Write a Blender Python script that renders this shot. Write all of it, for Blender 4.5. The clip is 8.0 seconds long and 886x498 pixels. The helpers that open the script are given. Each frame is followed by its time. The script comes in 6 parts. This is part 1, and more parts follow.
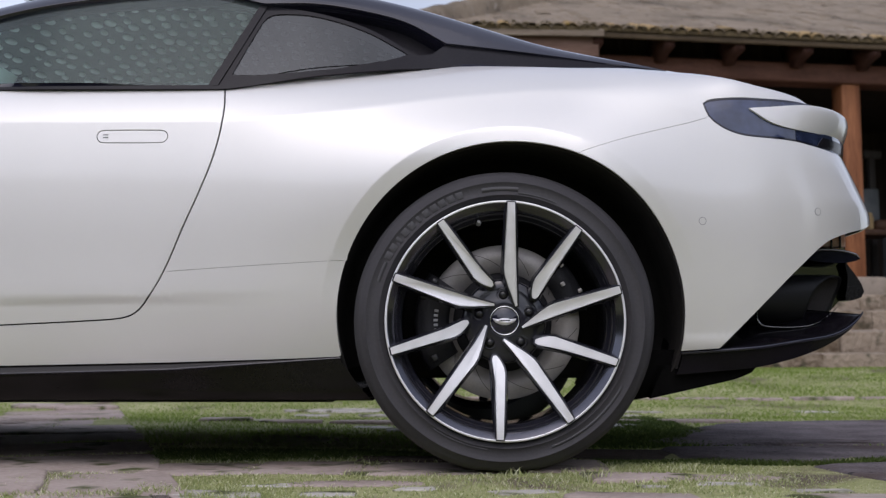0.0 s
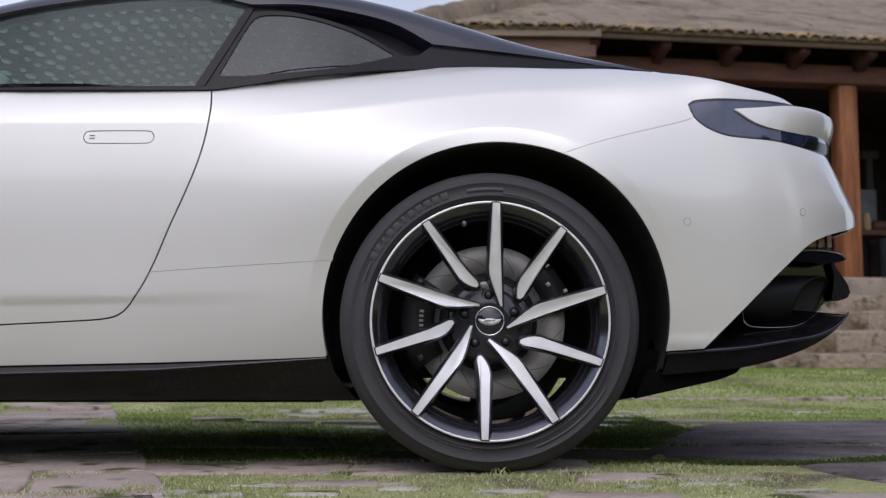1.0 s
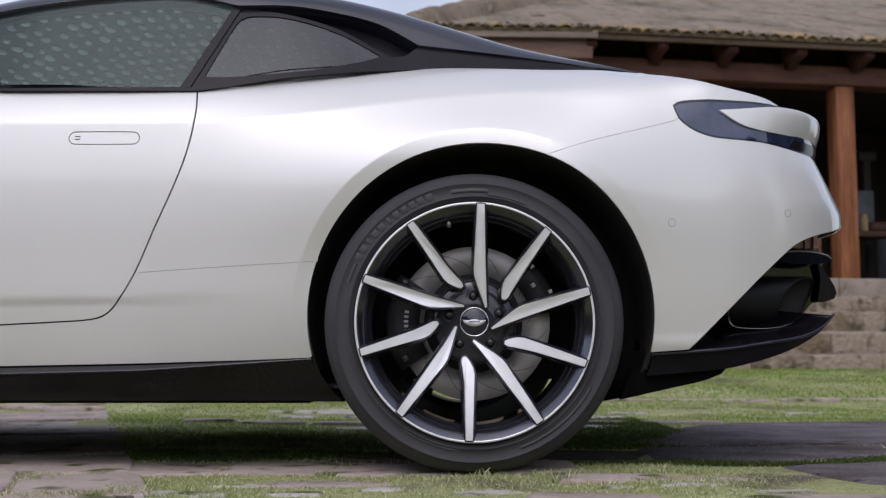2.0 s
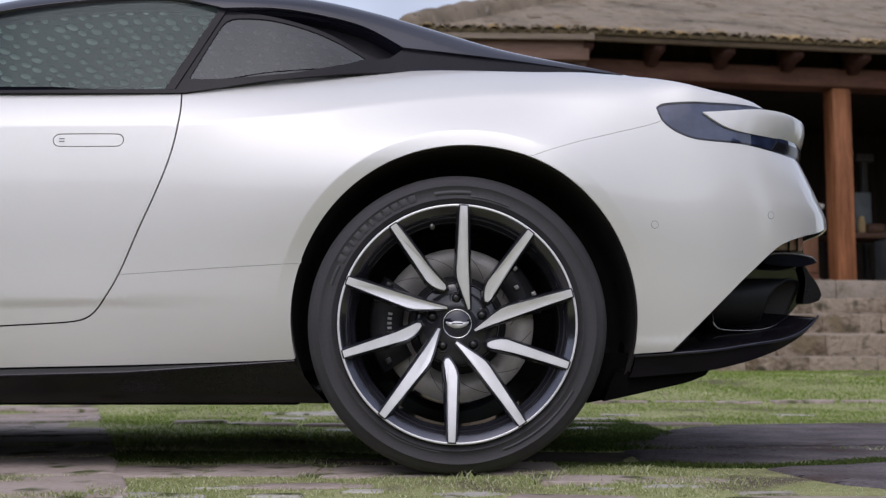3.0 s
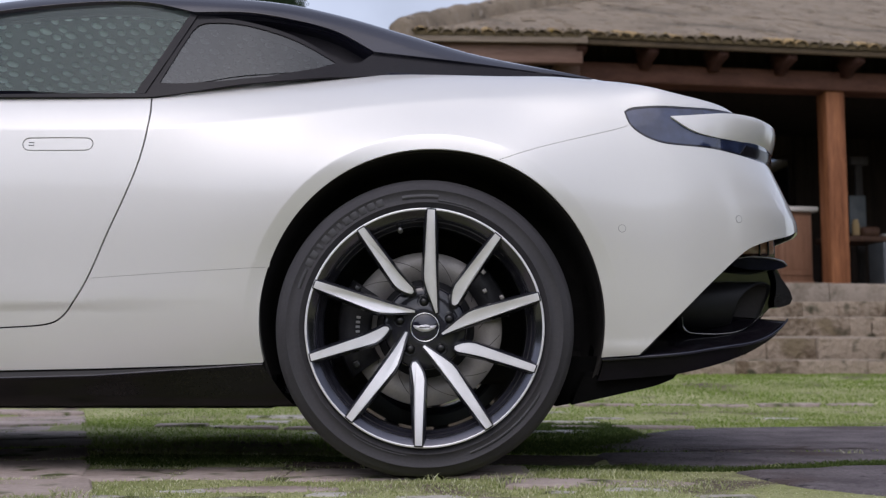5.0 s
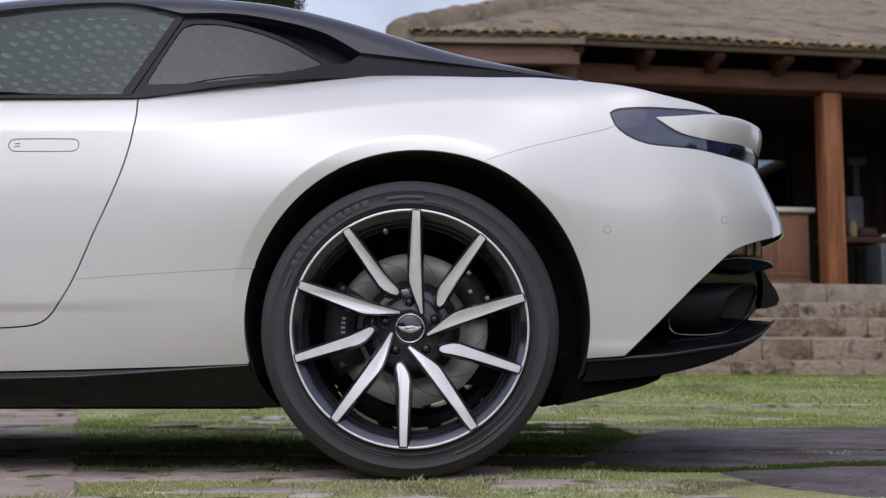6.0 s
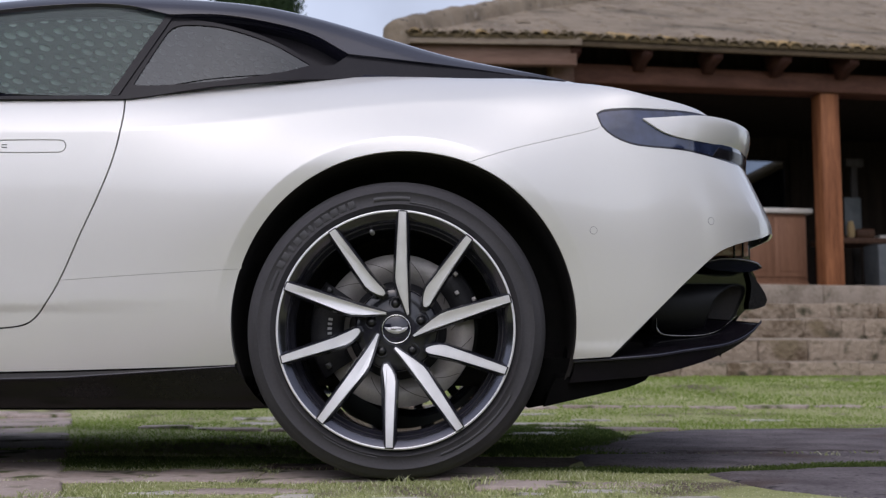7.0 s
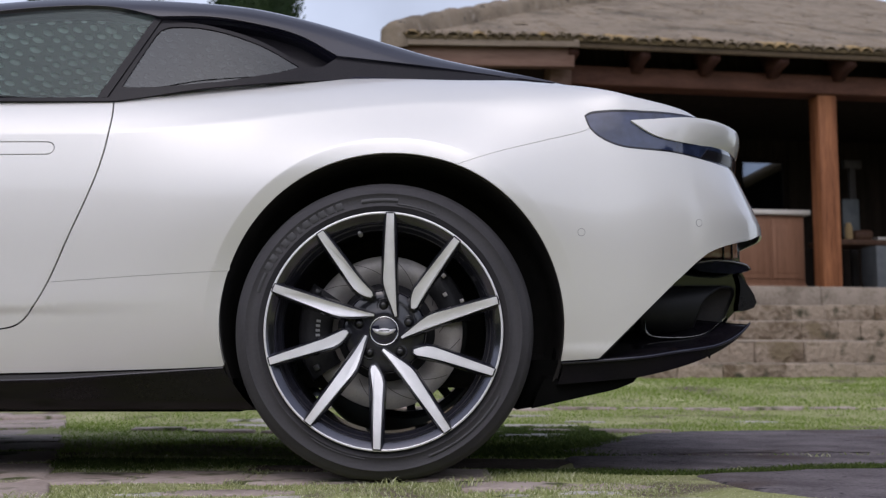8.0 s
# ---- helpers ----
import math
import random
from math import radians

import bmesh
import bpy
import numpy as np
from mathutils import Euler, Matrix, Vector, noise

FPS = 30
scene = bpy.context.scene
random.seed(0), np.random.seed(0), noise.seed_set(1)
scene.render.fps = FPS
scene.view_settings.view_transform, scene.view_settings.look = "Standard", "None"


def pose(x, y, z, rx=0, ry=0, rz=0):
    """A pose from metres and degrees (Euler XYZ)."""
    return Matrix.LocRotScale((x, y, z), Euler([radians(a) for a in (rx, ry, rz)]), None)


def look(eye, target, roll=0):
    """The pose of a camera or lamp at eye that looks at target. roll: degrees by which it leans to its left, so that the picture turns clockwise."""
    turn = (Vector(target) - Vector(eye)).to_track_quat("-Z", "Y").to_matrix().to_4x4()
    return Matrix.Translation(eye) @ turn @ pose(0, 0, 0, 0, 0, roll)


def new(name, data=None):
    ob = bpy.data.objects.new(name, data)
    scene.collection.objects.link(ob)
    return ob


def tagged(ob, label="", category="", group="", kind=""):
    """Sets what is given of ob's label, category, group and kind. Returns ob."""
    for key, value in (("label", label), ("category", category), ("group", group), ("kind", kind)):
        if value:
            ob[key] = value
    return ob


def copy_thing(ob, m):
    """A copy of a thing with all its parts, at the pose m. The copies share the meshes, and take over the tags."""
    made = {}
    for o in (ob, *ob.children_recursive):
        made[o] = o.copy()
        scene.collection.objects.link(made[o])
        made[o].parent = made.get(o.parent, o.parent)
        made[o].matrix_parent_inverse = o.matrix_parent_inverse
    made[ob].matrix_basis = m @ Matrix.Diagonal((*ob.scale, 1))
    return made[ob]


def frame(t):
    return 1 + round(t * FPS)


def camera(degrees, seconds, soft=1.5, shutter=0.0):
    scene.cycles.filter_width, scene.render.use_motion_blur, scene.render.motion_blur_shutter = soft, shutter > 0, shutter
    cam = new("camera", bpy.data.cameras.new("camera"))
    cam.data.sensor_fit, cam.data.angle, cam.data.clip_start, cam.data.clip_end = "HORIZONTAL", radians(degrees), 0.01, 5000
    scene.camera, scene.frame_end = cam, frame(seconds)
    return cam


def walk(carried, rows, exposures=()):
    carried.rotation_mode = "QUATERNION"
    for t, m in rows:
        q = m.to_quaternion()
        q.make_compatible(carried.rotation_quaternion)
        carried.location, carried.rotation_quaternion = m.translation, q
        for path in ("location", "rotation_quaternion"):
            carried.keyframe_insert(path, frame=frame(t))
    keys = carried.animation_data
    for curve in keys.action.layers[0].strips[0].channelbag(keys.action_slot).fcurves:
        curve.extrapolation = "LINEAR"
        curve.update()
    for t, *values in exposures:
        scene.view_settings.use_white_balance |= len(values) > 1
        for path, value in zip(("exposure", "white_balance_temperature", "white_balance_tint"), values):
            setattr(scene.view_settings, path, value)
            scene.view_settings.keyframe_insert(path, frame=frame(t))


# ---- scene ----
cam = camera(42.24, 8.0, soft=1.3)
cam.data.dof.use_dof, cam.data.dof.focus_distance, cam.data.dof.aperture_fstop = True, 2.74, 5.6
ROWS = [
    (0.0, -0.1444, -2.6968, 0.2578, 5.473, 0.024),
    (0.5, -0.1272, -2.7004, 0.2576, 5.484, 0.020),
    (1.0, -0.1097, -2.7032, 0.2570, 5.499, 0.011),
    (1.5, -0.0924, -2.7041, 0.2566, 5.519, 0.007),
    (3.0, -0.0337, -2.7084, 0.2569, 5.635, -0.004),
    (3.5, -0.0140, -2.7098, 0.2573, 5.682, -0.003),
    (4.0, 0.0062, -2.7116, 0.2578, 5.729, -0.006),
    (4.5, 0.0247, -2.7138, 0.2579, 5.759, -0.011),
    (6.0, 0.0780, -2.7169, 0.2581, 5.827, -0.007),
    (6.5, 0.0942, -2.7175, 0.2580, 5.843, -0.005),
    (7.0, 0.1104, -2.7183, 0.2579, 5.877, -0.008),
    (7.5, 0.1249, -2.7195, 0.2579, 5.918, -0.009),
    (8.0, 0.1392, -2.7200, 0.2580, 5.960, -0.001),
]
walk(cam, [(t, pose(x, y, z, 90 + pitch, 0, 0) @ pose(0, 0, 0, 0, 0, -lean)) for t, x, y, z, pitch, lean in ROWS],
     exposures=[(0.0, 0.53, 6290, 17), (8.0, 0.53, 6290, 17)])

# ---- light: a bright overcast sky, its veiled sun spread wide by the cloud ----
SUN_EL, SUN_AZ = 52.0, 192.0          # height, and compass turn from north (y) to east (x)
world = bpy.data.worlds.new("sky")
scene.world = world
world.use_nodes = True
wn = world.node_tree.nodes
sky = wn.new("ShaderNodeTexSky")
sky.sky_type, sky.sun_disc = "NISHITA", False
sky.sun_elevation, sky.sun_rotation = radians(SUN_EL), radians(SUN_AZ)
sky.air_density, sky.dust_density, sky.ozone_density = 1.0, 2.0, 1.0
hsv = wn.new("ShaderNodeHueSaturation")
hsv.inputs["Saturation"].default_value = 0.47
world.node_tree.links.new(sky.outputs[0], hsv.inputs["Color"])
# thin cloud all over the sky
wco, cloud, cmap, cmul = wn.new("ShaderNodeTexCoord"), wn.new("ShaderNodeTexNoise"), wn.new("ShaderNodeMapRange"), wn.new("ShaderNodeVectorMath")
cloud.inputs["Scale"].default_value, cloud.inputs["Detail"].default_value = 2.6, 6
cmap.inputs["From Min"].default_value, cmap.inputs["From Max"].default_value = 0.3, 0.7
cmap.inputs["To Min"].default_value, cmap.inputs["To Max"].default_value = 0.75, 1.3
cmul.operation = "SCALE"
world.node_tree.links.new(wco.outputs["Generated"], cloud.inputs["Vector"])
world.node_tree.links.new(cloud.outputs["Fac"], cmap.inputs["Value"])
world.node_tree.links.new(hsv.outputs[0], cmul.inputs[0])
# an overcast sky is brightest overhead
sep, rise, veil = wn.new("ShaderNodeSeparateXYZ"), wn.new("ShaderNodeMath"), wn.new("ShaderNodeMath")
rise.operation, veil.operation, rise.use_clamp = "MULTIPLY_ADD", "MULTIPLY", False
rise.inputs[1].default_value, rise.inputs[2].default_value = 0.42, 0.78
world.node_tree.links.new(wco.outputs["Generated"], sep.inputs[0])
world.node_tree.links.new(sep.outputs["Z"], rise.inputs[0])
world.node_tree.links.new(rise.outputs[0], veil.inputs[0])
world.node_tree.links.new(cmap.outputs[0], veil.inputs[1])
world.node_tree.links.new(veil.outputs[0], cmul.inputs["Scale"])
world.node_tree.links.new(cmul.outputs[0], wn["Background"].inputs["Color"])
wn["Background"].inputs["Strength"].default_value = 0.157
sun = new("sun", bpy.data.lights.new("sun", "SUN"))
sun.data.energy, sun.data.angle, sun.data.color = 0.14, radians(64), (1.0, 0.975, 0.94)
sd = Vector((math.sin(radians(SUN_AZ)) * math.cos(radians(SUN_EL)), math.cos(radians(SUN_AZ)) * math.cos(radians(SUN_EL)), math.sin(radians(SUN_EL))))
sun.matrix_world = look(sd * 30, (0, 0, 0))

# ---- materials ----


def material(name, color, rough=0.6, metal=0.0, vary=None, scale=8.0, fine=60.0, bump=0.0, coat=0.0, coat_rough=0.03, spec=0.5, random=0.0, rough_vary=0.0, amount=1.0):
    """Principled with two scales of noise on colour, roughness and relief. vary: the second colour."""
    m = bpy.data.materials.new(name)
    m.use_nodes = True
    n, l = m.node_tree.nodes, m.node_tree.links
    b = n["Principled BSDF"]
    b.inputs["Base Color"].default_value = (*color, 1)
    b.inputs["Roughness"].default_value = rough
    b.inputs["Metallic"].default_value = metal
    b.inputs["Specular IOR Level"].default_value = spec
    b.inputs["Coat Weight"].default_value = coat
    b.inputs["Coat Roughness"].default_value = coat_rough
    if vary is None and not bump and not random:
        return m
    co = n.new("ShaderNodeTexCoord")
    big, small = n.new("ShaderNodeTexNoise"), n.new("ShaderNodeTexNoise")
    for t, s, d in ((big, scale, 5), (small, fine, 3)):
        t.inputs["Scale"].default_value, t.inputs["Detail"].default_value = s, d
        l.new(co.outputs["Object"], t.inputs["Vector"])
    if vary is not None:
        ad = n.new("ShaderNodeMath")
        ad.operation = "MULTIPLY_ADD"
        l.new(small.outputs["Fac"], ad.inputs[0])
        ad.inputs[1].default_value = 0.55
        l.new(big.outputs["Fac"], ad.inputs[2])
        last = ad.outputs[0]
        if random:
            info = n.new("ShaderNodeObjectInfo")
            r = n.new("ShaderNodeMath")
            r.operation = "MULTIPLY_ADD"
            l.new(info.outputs["Random"], r.inputs[0])
            r.inputs[1].default_value = random
            l.new(last, r.inputs[2])
            last = r.outputs[0]
        ramp = n.new("ShaderNodeValToRGB")
        ramp.color_ramp.elements[0].position, ramp.color_ramp.elements[1].position = 0.55 + random * 0.3, 1.0 + random * 0.6
        ramp.color_ramp.elements[0].color, ramp.color_ramp.elements[1].color = (*color, 1), (*vary, 1)
        l.new(last, ramp.inputs[0])
        l.new(ramp.outputs[0], b.inputs["Base Color"])
    if rough_vary:
        rr = n.new("ShaderNodeMapRange")
        rr.inputs["To Min"].default_value, rr.inputs["To Max"].default_value = rough - rough_vary, rough + rough_vary
        l.new(big.outputs["Fac"], rr.inputs["Value"])
        l.new(rr.outputs[0], b.inputs["Roughness"])
    if bump:
        bp = n.new("ShaderNodeBump")
        bp.inputs["Strength"].default_value, bp.inputs["Distance"].default_value = amount, bump
        l.new(small.outputs["Fac"], bp.inputs["Height"])
        l.new(bp.outputs[0], b.inputs["Normal"])
    return m


def wood(name, dark, light, scale=1.0, axis="Z", rough=0.55):
    """Sawn timber with its grain along one axis of the object."""
    m = material(name, dark, rough, vary=light, scale=4, fine=30, bump=0.003, spec=0.15)
    n, l = m.node_tree.nodes, m.node_tree.links
    mp = n.new("ShaderNodeMapping")
    s = {"X": (0.07, 1, 1), "Y": (1, 0.07, 1), "Z": (1, 1, 0.07)}[axis]
    mp.inputs["Scale"].default_value = [v * 3.0 * scale for v in s]
    co = next(k for k in n if k.type == "TEX_COORD")
    l.new(co.outputs["Object"], mp.inputs["Vector"])
    for k in n:
        if k.type == "TEX_NOISE":
            l.new(mp.outputs[0], k.inputs["Vector"])
    return m


def glass(name, tint, rough=0.0, ior=1.5, sheen=(1, 1, 1)):
    m = bpy.data.materials.new(name)
    m.use_nodes = True
    n, l = m.node_tree.nodes, m.node_tree.links
    g = n.new("ShaderNodeBsdfGlossy")
    g.inputs["Roughness"].default_value = rough
    g.inputs["Color"].default_value = (*sheen, 1)
    t = n.new("ShaderNodeBsdfTransparent")
    t.inputs["Color"].default_value = (*tint, 1)
    f = n.new("ShaderNodeFresnel")
    f.inputs["IOR"].default_value = ior
    mix = n.new("ShaderNodeMixShader")
    l.new(f.outputs[0], mix.inputs[0])
    l.new(t.outputs[0], mix.inputs[1])
    l.new(g.outputs[0], mix.inputs[2])
    l.new(mix.outputs[0], n["Material Output"].inputs["Surface"])
    return m


def patches(m, color, scale, low=0.60, high=0.68):
    """Adds blots of another colour: lichen, moss, rust."""
    n, l = m.node_tree.nodes, m.node_tree.links
    b = n["Principled BSDF"]
    old = b.inputs["Base Color"].links[0].from_socket
    t = n.new("ShaderNodeTexNoise")
    t.inputs["Scale"].default_value, t.inputs["Detail"].default_value = scale, 4
    co = next(k for k in n if k.type == "TEX_COORD")
    l.new(co.outputs["Object"], t.inputs["Vector"])
    f = n.new("ShaderNodeMapRange")
    f.inputs["From Min"].default_value, f.inputs["From Max"].default_value = low, high
    l.new(t.outputs["Fac"], f.inputs["Value"])
    mix = n.new("ShaderNodeMix")
    mix.data_type = "RGBA"
    l.new(f.outputs[0], mix.inputs[0])
    l.new(old, mix.inputs[6])
    mix.inputs[7].default_value = (*color, 1)
    l.new(mix.outputs[2], b.inputs["Base Color"])
    return m


M_PAINT = material("pearl_white_paint", (0.606, 0.596, 0.574), 0.42, metal=0.24, vary=(0.636, 0.626, 0.604), scale=3, fine=900, coat=1.0, coat_rough=0.05)
M_PAINT.node_tree.nodes["Principled BSDF"].inputs["Coat IOR"].default_value = 1.5
M_PAINT.node_tree.nodes["Principled BSDF"].inputs["Specular Tint"].default_value = (0.80, 0.89, 1.0, 1)
M_BLACK = material("gloss_black_paint", (0.009, 0.009, 0.017), 0.12, vary=(0.013, 0.013, 0.024), scale=4, fine=300, coat=0.9, spec=0.15)
M_FRIT = material("black_window_border", (0.009, 0.008, 0.011), 0.16, vary=(0.016, 0.015, 0.017), scale=5, fine=200, spec=0.14)
M_SATIN = material("satin_black_plastic", (0.009, 0.009, 0.010), 0.34, vary=(0.014, 0.014, 0.015), scale=6, fine=240, bump=0.0004)
M_CARBON = material("dark_sill_plastic", (0.005, 0.0045, 0.0045), 0.24, vary=(0.009, 0.008, 0.008), scale=5, fine=160, bump=0.0002, spec=0.25)
M_VOID = material("black_felt_liner", (0.032, 0.030, 0.030), 1.0, vary=(0.045, 0.042, 0.041), scale=20, fine=200, spec=0.02)
M_VALANCE = material("gloss_black_valance", (0.004, 0.0035, 0.005), 0.16, vary=(0.007, 0.006, 0.008), scale=5, fine=160, spec=0.12)
M_APRON = material("matt_black_apron", (0.004, 0.004, 0.004), 0.9, vary=(0.006, 0.006, 0.006), scale=20, fine=200, spec=0.02)
M_RUBBER = material("black_tyre_rubber", (0.026, 0.0245, 0.0275), 0.75, vary=(0.039, 0.037, 0.041), scale=9, fine=140, bump=0.0006, rough_vary=0.08)
M_RUBBER2 = material("raised_tyre_rubber", (0.031, 0.030, 0.033), 0.6, vary=(0.042, 0.041, 0.045), scale=20, fine=200)
M_MACHINED = material("machined_alloy", (0.67, 0.665, 0.675), 0.40, metal=0.5, vary=(0.75, 0.745, 0.755), scale=30, fine=500, bump=0.0001)
M_RIMBLACK = material("gloss_black_alloy", (0.013, 0.013, 0.018), 0.18, vary=(0.019, 0.019, 0.026), scale=10, fine=200, coat=0.5, spec=0.25)
M_SMOKE = material("smoked_alloy", (0.085, 0.085, 0.100), 0.14, metal=0.9, vary=(0.115, 0.115, 0.130), scale=12, fine=300)
M_DISC = material("cast_iron_brake_disc", (0.36, 0.34, 0.33), 0.5, metal=0.45, vary=(0.46, 0.43, 0.41), scale=18, fine=260, bump=0.0003)
M_CALIPER = material("dark_grey_caliper", (0.016, 0.016, 0.018), 0.42, vary=(0.026, 0.026, 0.029), scale=20, fine=200, bump=0.0006, spec=0.15)
M_MARK = material("pale_grey_marking", (0.32, 0.32, 0.33), 0.5)
M_SENSOR = material("grey_sensor_ring", (0.22, 0.22, 0.22), 0.5)
M_CHROME = material("chrome_trim", (0.75, 0.75, 0.76), 0.12, metal=1.0)
# smoked lens; the mottled blue is sky reflection put into the base colour
M_LAMP = material("smoked_lens_with_sky_blue", (0.011, 0.015, 0.036), 0.03, vary=(0.034, 0.045, 0.098), scale=14, fine=40, coat=0.8, coat_rough=0.05, spec=0.5)
M_LAMP.node_tree.nodes["Principled BSDF"].inputs["IOR"].default_value = 1.55
M_PIPE = material("soot_dark_exhaust", (0.005, 0.005, 0.006), 0.45, vary=(0.010, 0.010, 0.010), scale=14, fine=160, spec=0.25)
M_PIANO = material("piano_black_recess", (0.006, 0.006, 0.007), 0.10, vary=(0.010, 0.010, 0.011), scale=8, fine=120, coat=1.0)
M_PIANO.node_tree.nodes["Principled BSDF"].inputs["IOR"].default_value = 2.4
# the red-brown and pale tones are a reflection painted into the trim
M_TRIM_REFLECTION = material("trim_with_painted_reflection", (0.50, 0.22, 0.16), 0.12, vary=(0.72, 0.50, 0.42), scale=30, fine=90, coat=1.0)
M_DARKCHROME = material("dark_chrome", (0.14, 0.14, 0.14), 0.06, metal=1.0)
M_RECESS = material("mirror_black_diffuser", (0.050, 0.055, 0.045), 0.12, metal=1.0, vary=(0.075, 0.08, 0.07), scale=5, fine=60)
# grey lining and pale dashes carry the side glass's reflection as colour
M_LINER = material("grey_headlining_for_reflection", (0.062, 0.076, 0.074), 0.8, vary=(0.10, 0.118, 0.114), scale=30, fine=200, bump=0.001)
M_DASH = material("pale_reflection_dash", (0.66, 0.69, 0.68), 0.7, vary=(0.86, 0.89, 0.88), scale=5, fine=60)
M_HIDE = material("cream_leather", (0.62, 0.60, 0.55), 0.6, vary=(0.70, 0.68, 0.63), scale=20, fine=160, bump=0.0008)
M_GLASS = glass("tinted_car_glass", (0.62, 0.75, 0.72), ior=1.50, sheen=(0.86, 1.0, 0.97))
M_QGLASS = glass("dark_tinted_quarter_glass", (0.17, 0.185, 0.21), ior=1.58, sheen=(0.92, 0.97, 1.0))

from mathutils import geometry

# ---- the car's skin: side surface as a function of girth position a and height z ----
Y0, YC, A0, AF = 0.030, 0.90, 0.45, -2.95     # side plane, centre plane, start of the tail's and nose's rounding
WHEEL_R, WHEEL_Z, WHEELBASE = 0.357, 0.347, 2.805
ARCH_X, ARCH_Z, ARCH_R = 0.016, 0.356, 0.413


def super_arc(length, half, power, n=400):
    """Arc length against place along a quarter superellipse."""
    th = np.linspace(0.0, np.pi / 2, n)
    x = length * np.sin(th) ** (2 / power)
    y = half * (1 - np.cos(th) ** (2 / power))
    s = np.concatenate([[0], np.cumsum(np.hypot(np.diff(x), np.diff(y)))])
    return s, x, y


TAIL = super_arc(0.60, YC - Y0, 2.5)
NOSE = super_arc(0.72, YC - Y0, 2.2)
TAIL_END, NOSE_END = A0 + TAIL[0][-1], AF - NOSE[0][-1]
CREST_A = np.array([-3.9, -3.4, -2.9, -2.3, -1.9, -1.5, -0.75, -0.60, -0.40, -0.15, 0.05, 0.25, 0.40, 0.46, 0.53, 0.62, 0.72, 0.84, 1.0, 1.3, 1.8])
CREST_Z = np.array([0.62, 0.74, 0.84, 0.90, 0.955, 0.97, 0.985, 0.995, 1.020, 1.040, 1.042, 1.022, 0.997, 0.984, 0.960, 0.936, 0.923, 0.915, 0.909, 0.907, 0.907])


def smooth(e0, e1, v):
    t = np.clip((v - e0) / (e1 - e0), 0, 1)
    return t * t * (3 - 2 * t)


def crest(a):
    """Height of the body's shoulder line."""
    k = np.linspace(-3, 3, 7) * 0.03
    return np.mean([np.interp(a + d, CREST_A, CREST_Z) for d in k], axis=0)


def plan(a, z):
    x = np.where(a > A0, A0 + np.interp(a - A0, TAIL[0], TAIL[1]), np.where(a < AF, AF - np.interp(AF - a, NOSE[0], NOSE[1]), a))
    y = np.where(a > A0, np.interp(a - A0, TAIL[0], TAIL[2]), np.where(a < AF, np.interp(AF - a, NOSE[0], NOSE[2]), 0.0)) + Y0
    lean = 1 - 0.118 * (np.clip(z - 0.636, 0, 0.15) / 0.15 + 0.02 * np.exp(-((z - 0.636) / 0.010) ** 2)) - 0.045 * smooth(0.77, 0.88, z) - 0.08 * np.clip((0.50 - z) / 0.35, 0, 2) ** 1.5
    x = np.where(a > A0, A0 + (x - A0) * lean, x)
    return x, y


def swell(a, z):
    """Bulges and tucks of the flank."""
    o = 0.055 * np.clip((0.44 - z) / 0.25, 0, 2) ** 2
    o = o + (0.036 + 0.022 * smooth(-0.75, -0.25, a)) * np.clip((z - 0.55) / 0.37, 0, 1.6) ** 2 * (1 - 0.7 * smooth(0.45, 0.85, a))
    for xa, wf, wr, amp in ((0.05, 0.46, 0.95, 0.105), (ARCH_X - WHEELBASE, 0.9, 0.5, 0.08)):
        w = np.where(a < xa, wf, wr)
        s = smooth(0.15, 0.6, a)
        zc = 0.70 - 0.06 * s
        o = o - amp * np.exp(-((a - xa) / w) ** 2) * np.exp(-((z - zc) / np.where(z < zc, 0.29, 0.20 + 0.28 * s)) ** 2)
    return o


def inset(a, z):
    """How far the skin lies inside the plan line."""
    a, z = np.broadcast_arrays(np.asarray(a, float), np.asarray(z, float))
    o = swell(a, z)
    # the bumper corner is flatter than the haunch
    lo, hi = 0.28, 0.98
    t = np.clip((z - lo) / (hi - lo), 0, 1)
    flat = swell(a, 0 * z + lo) * (1 - t) + swell(a, 0 * z + hi) * t
    k = 0.60 * smooth(0.15, 0.60, a) * smooth(1.05, 0.65, a) * smooth(0.0, 0.06, t) * smooth(1.0, 0.85, t)
    o = o + (flat - o) * k
    # pressed crease low on the door, fading out behind it
    line = 0.402 + 0.02 * (a + 0.9)
    o = o + 0.0055 * smooth(0.007, -0.016, z - line) * smooth(-0.45, -0.95, a) * smooth(0.20, 0.36, z)
    # turned lip round the wheel openings
    for xa in (ARCH_X, ARCH_X - WHEELBASE):
        d = np.hypot(a - xa, z - ARCH_Z) - ARCH_R
        e = 0.036 - d
        o = o + 0.36 * np.where(e < -0.0025, 0, np.where(e > 0.0025, np.minimum(e, 0.045), (e + 0.0025) ** 2 / 0.010)) * smooth(0.30, 0.55, z) * (1 - 0.65 * smooth(0.05, 0.28, a - xa))
    # shoulder line that runs from the door over the haunch
    d = z - crease_z(a)
    o = o + 0.30 * np.where(d < -0.007, 0, np.where(d > 0.007, d, (d + 0.007) ** 2 / 0.028)) * smooth(0.42, 0.10, a) * smooth(-2.4, -1.9, a)
    zt = crest(a)
    t = np.clip((z - (zt - 0.13)) / 0.13, 0, 0.9995)
    return o + (0.15 - 0.115 * smooth(0.35, 0.62, a)) * (0.45 + 0.55 * smooth(-0.75, -0.15, a)) * (1 - np.sqrt(1 - t * t))


CREASE = np.array([(-1.95, 0.834), (-0.79, 0.835), (-0.60, 0.838), (-0.50, 0.847), (-0.38, 0.861), (-0.165, 0.888), (0.0, 0.904), (0.13, 0.913), (0.36, 0.922)])


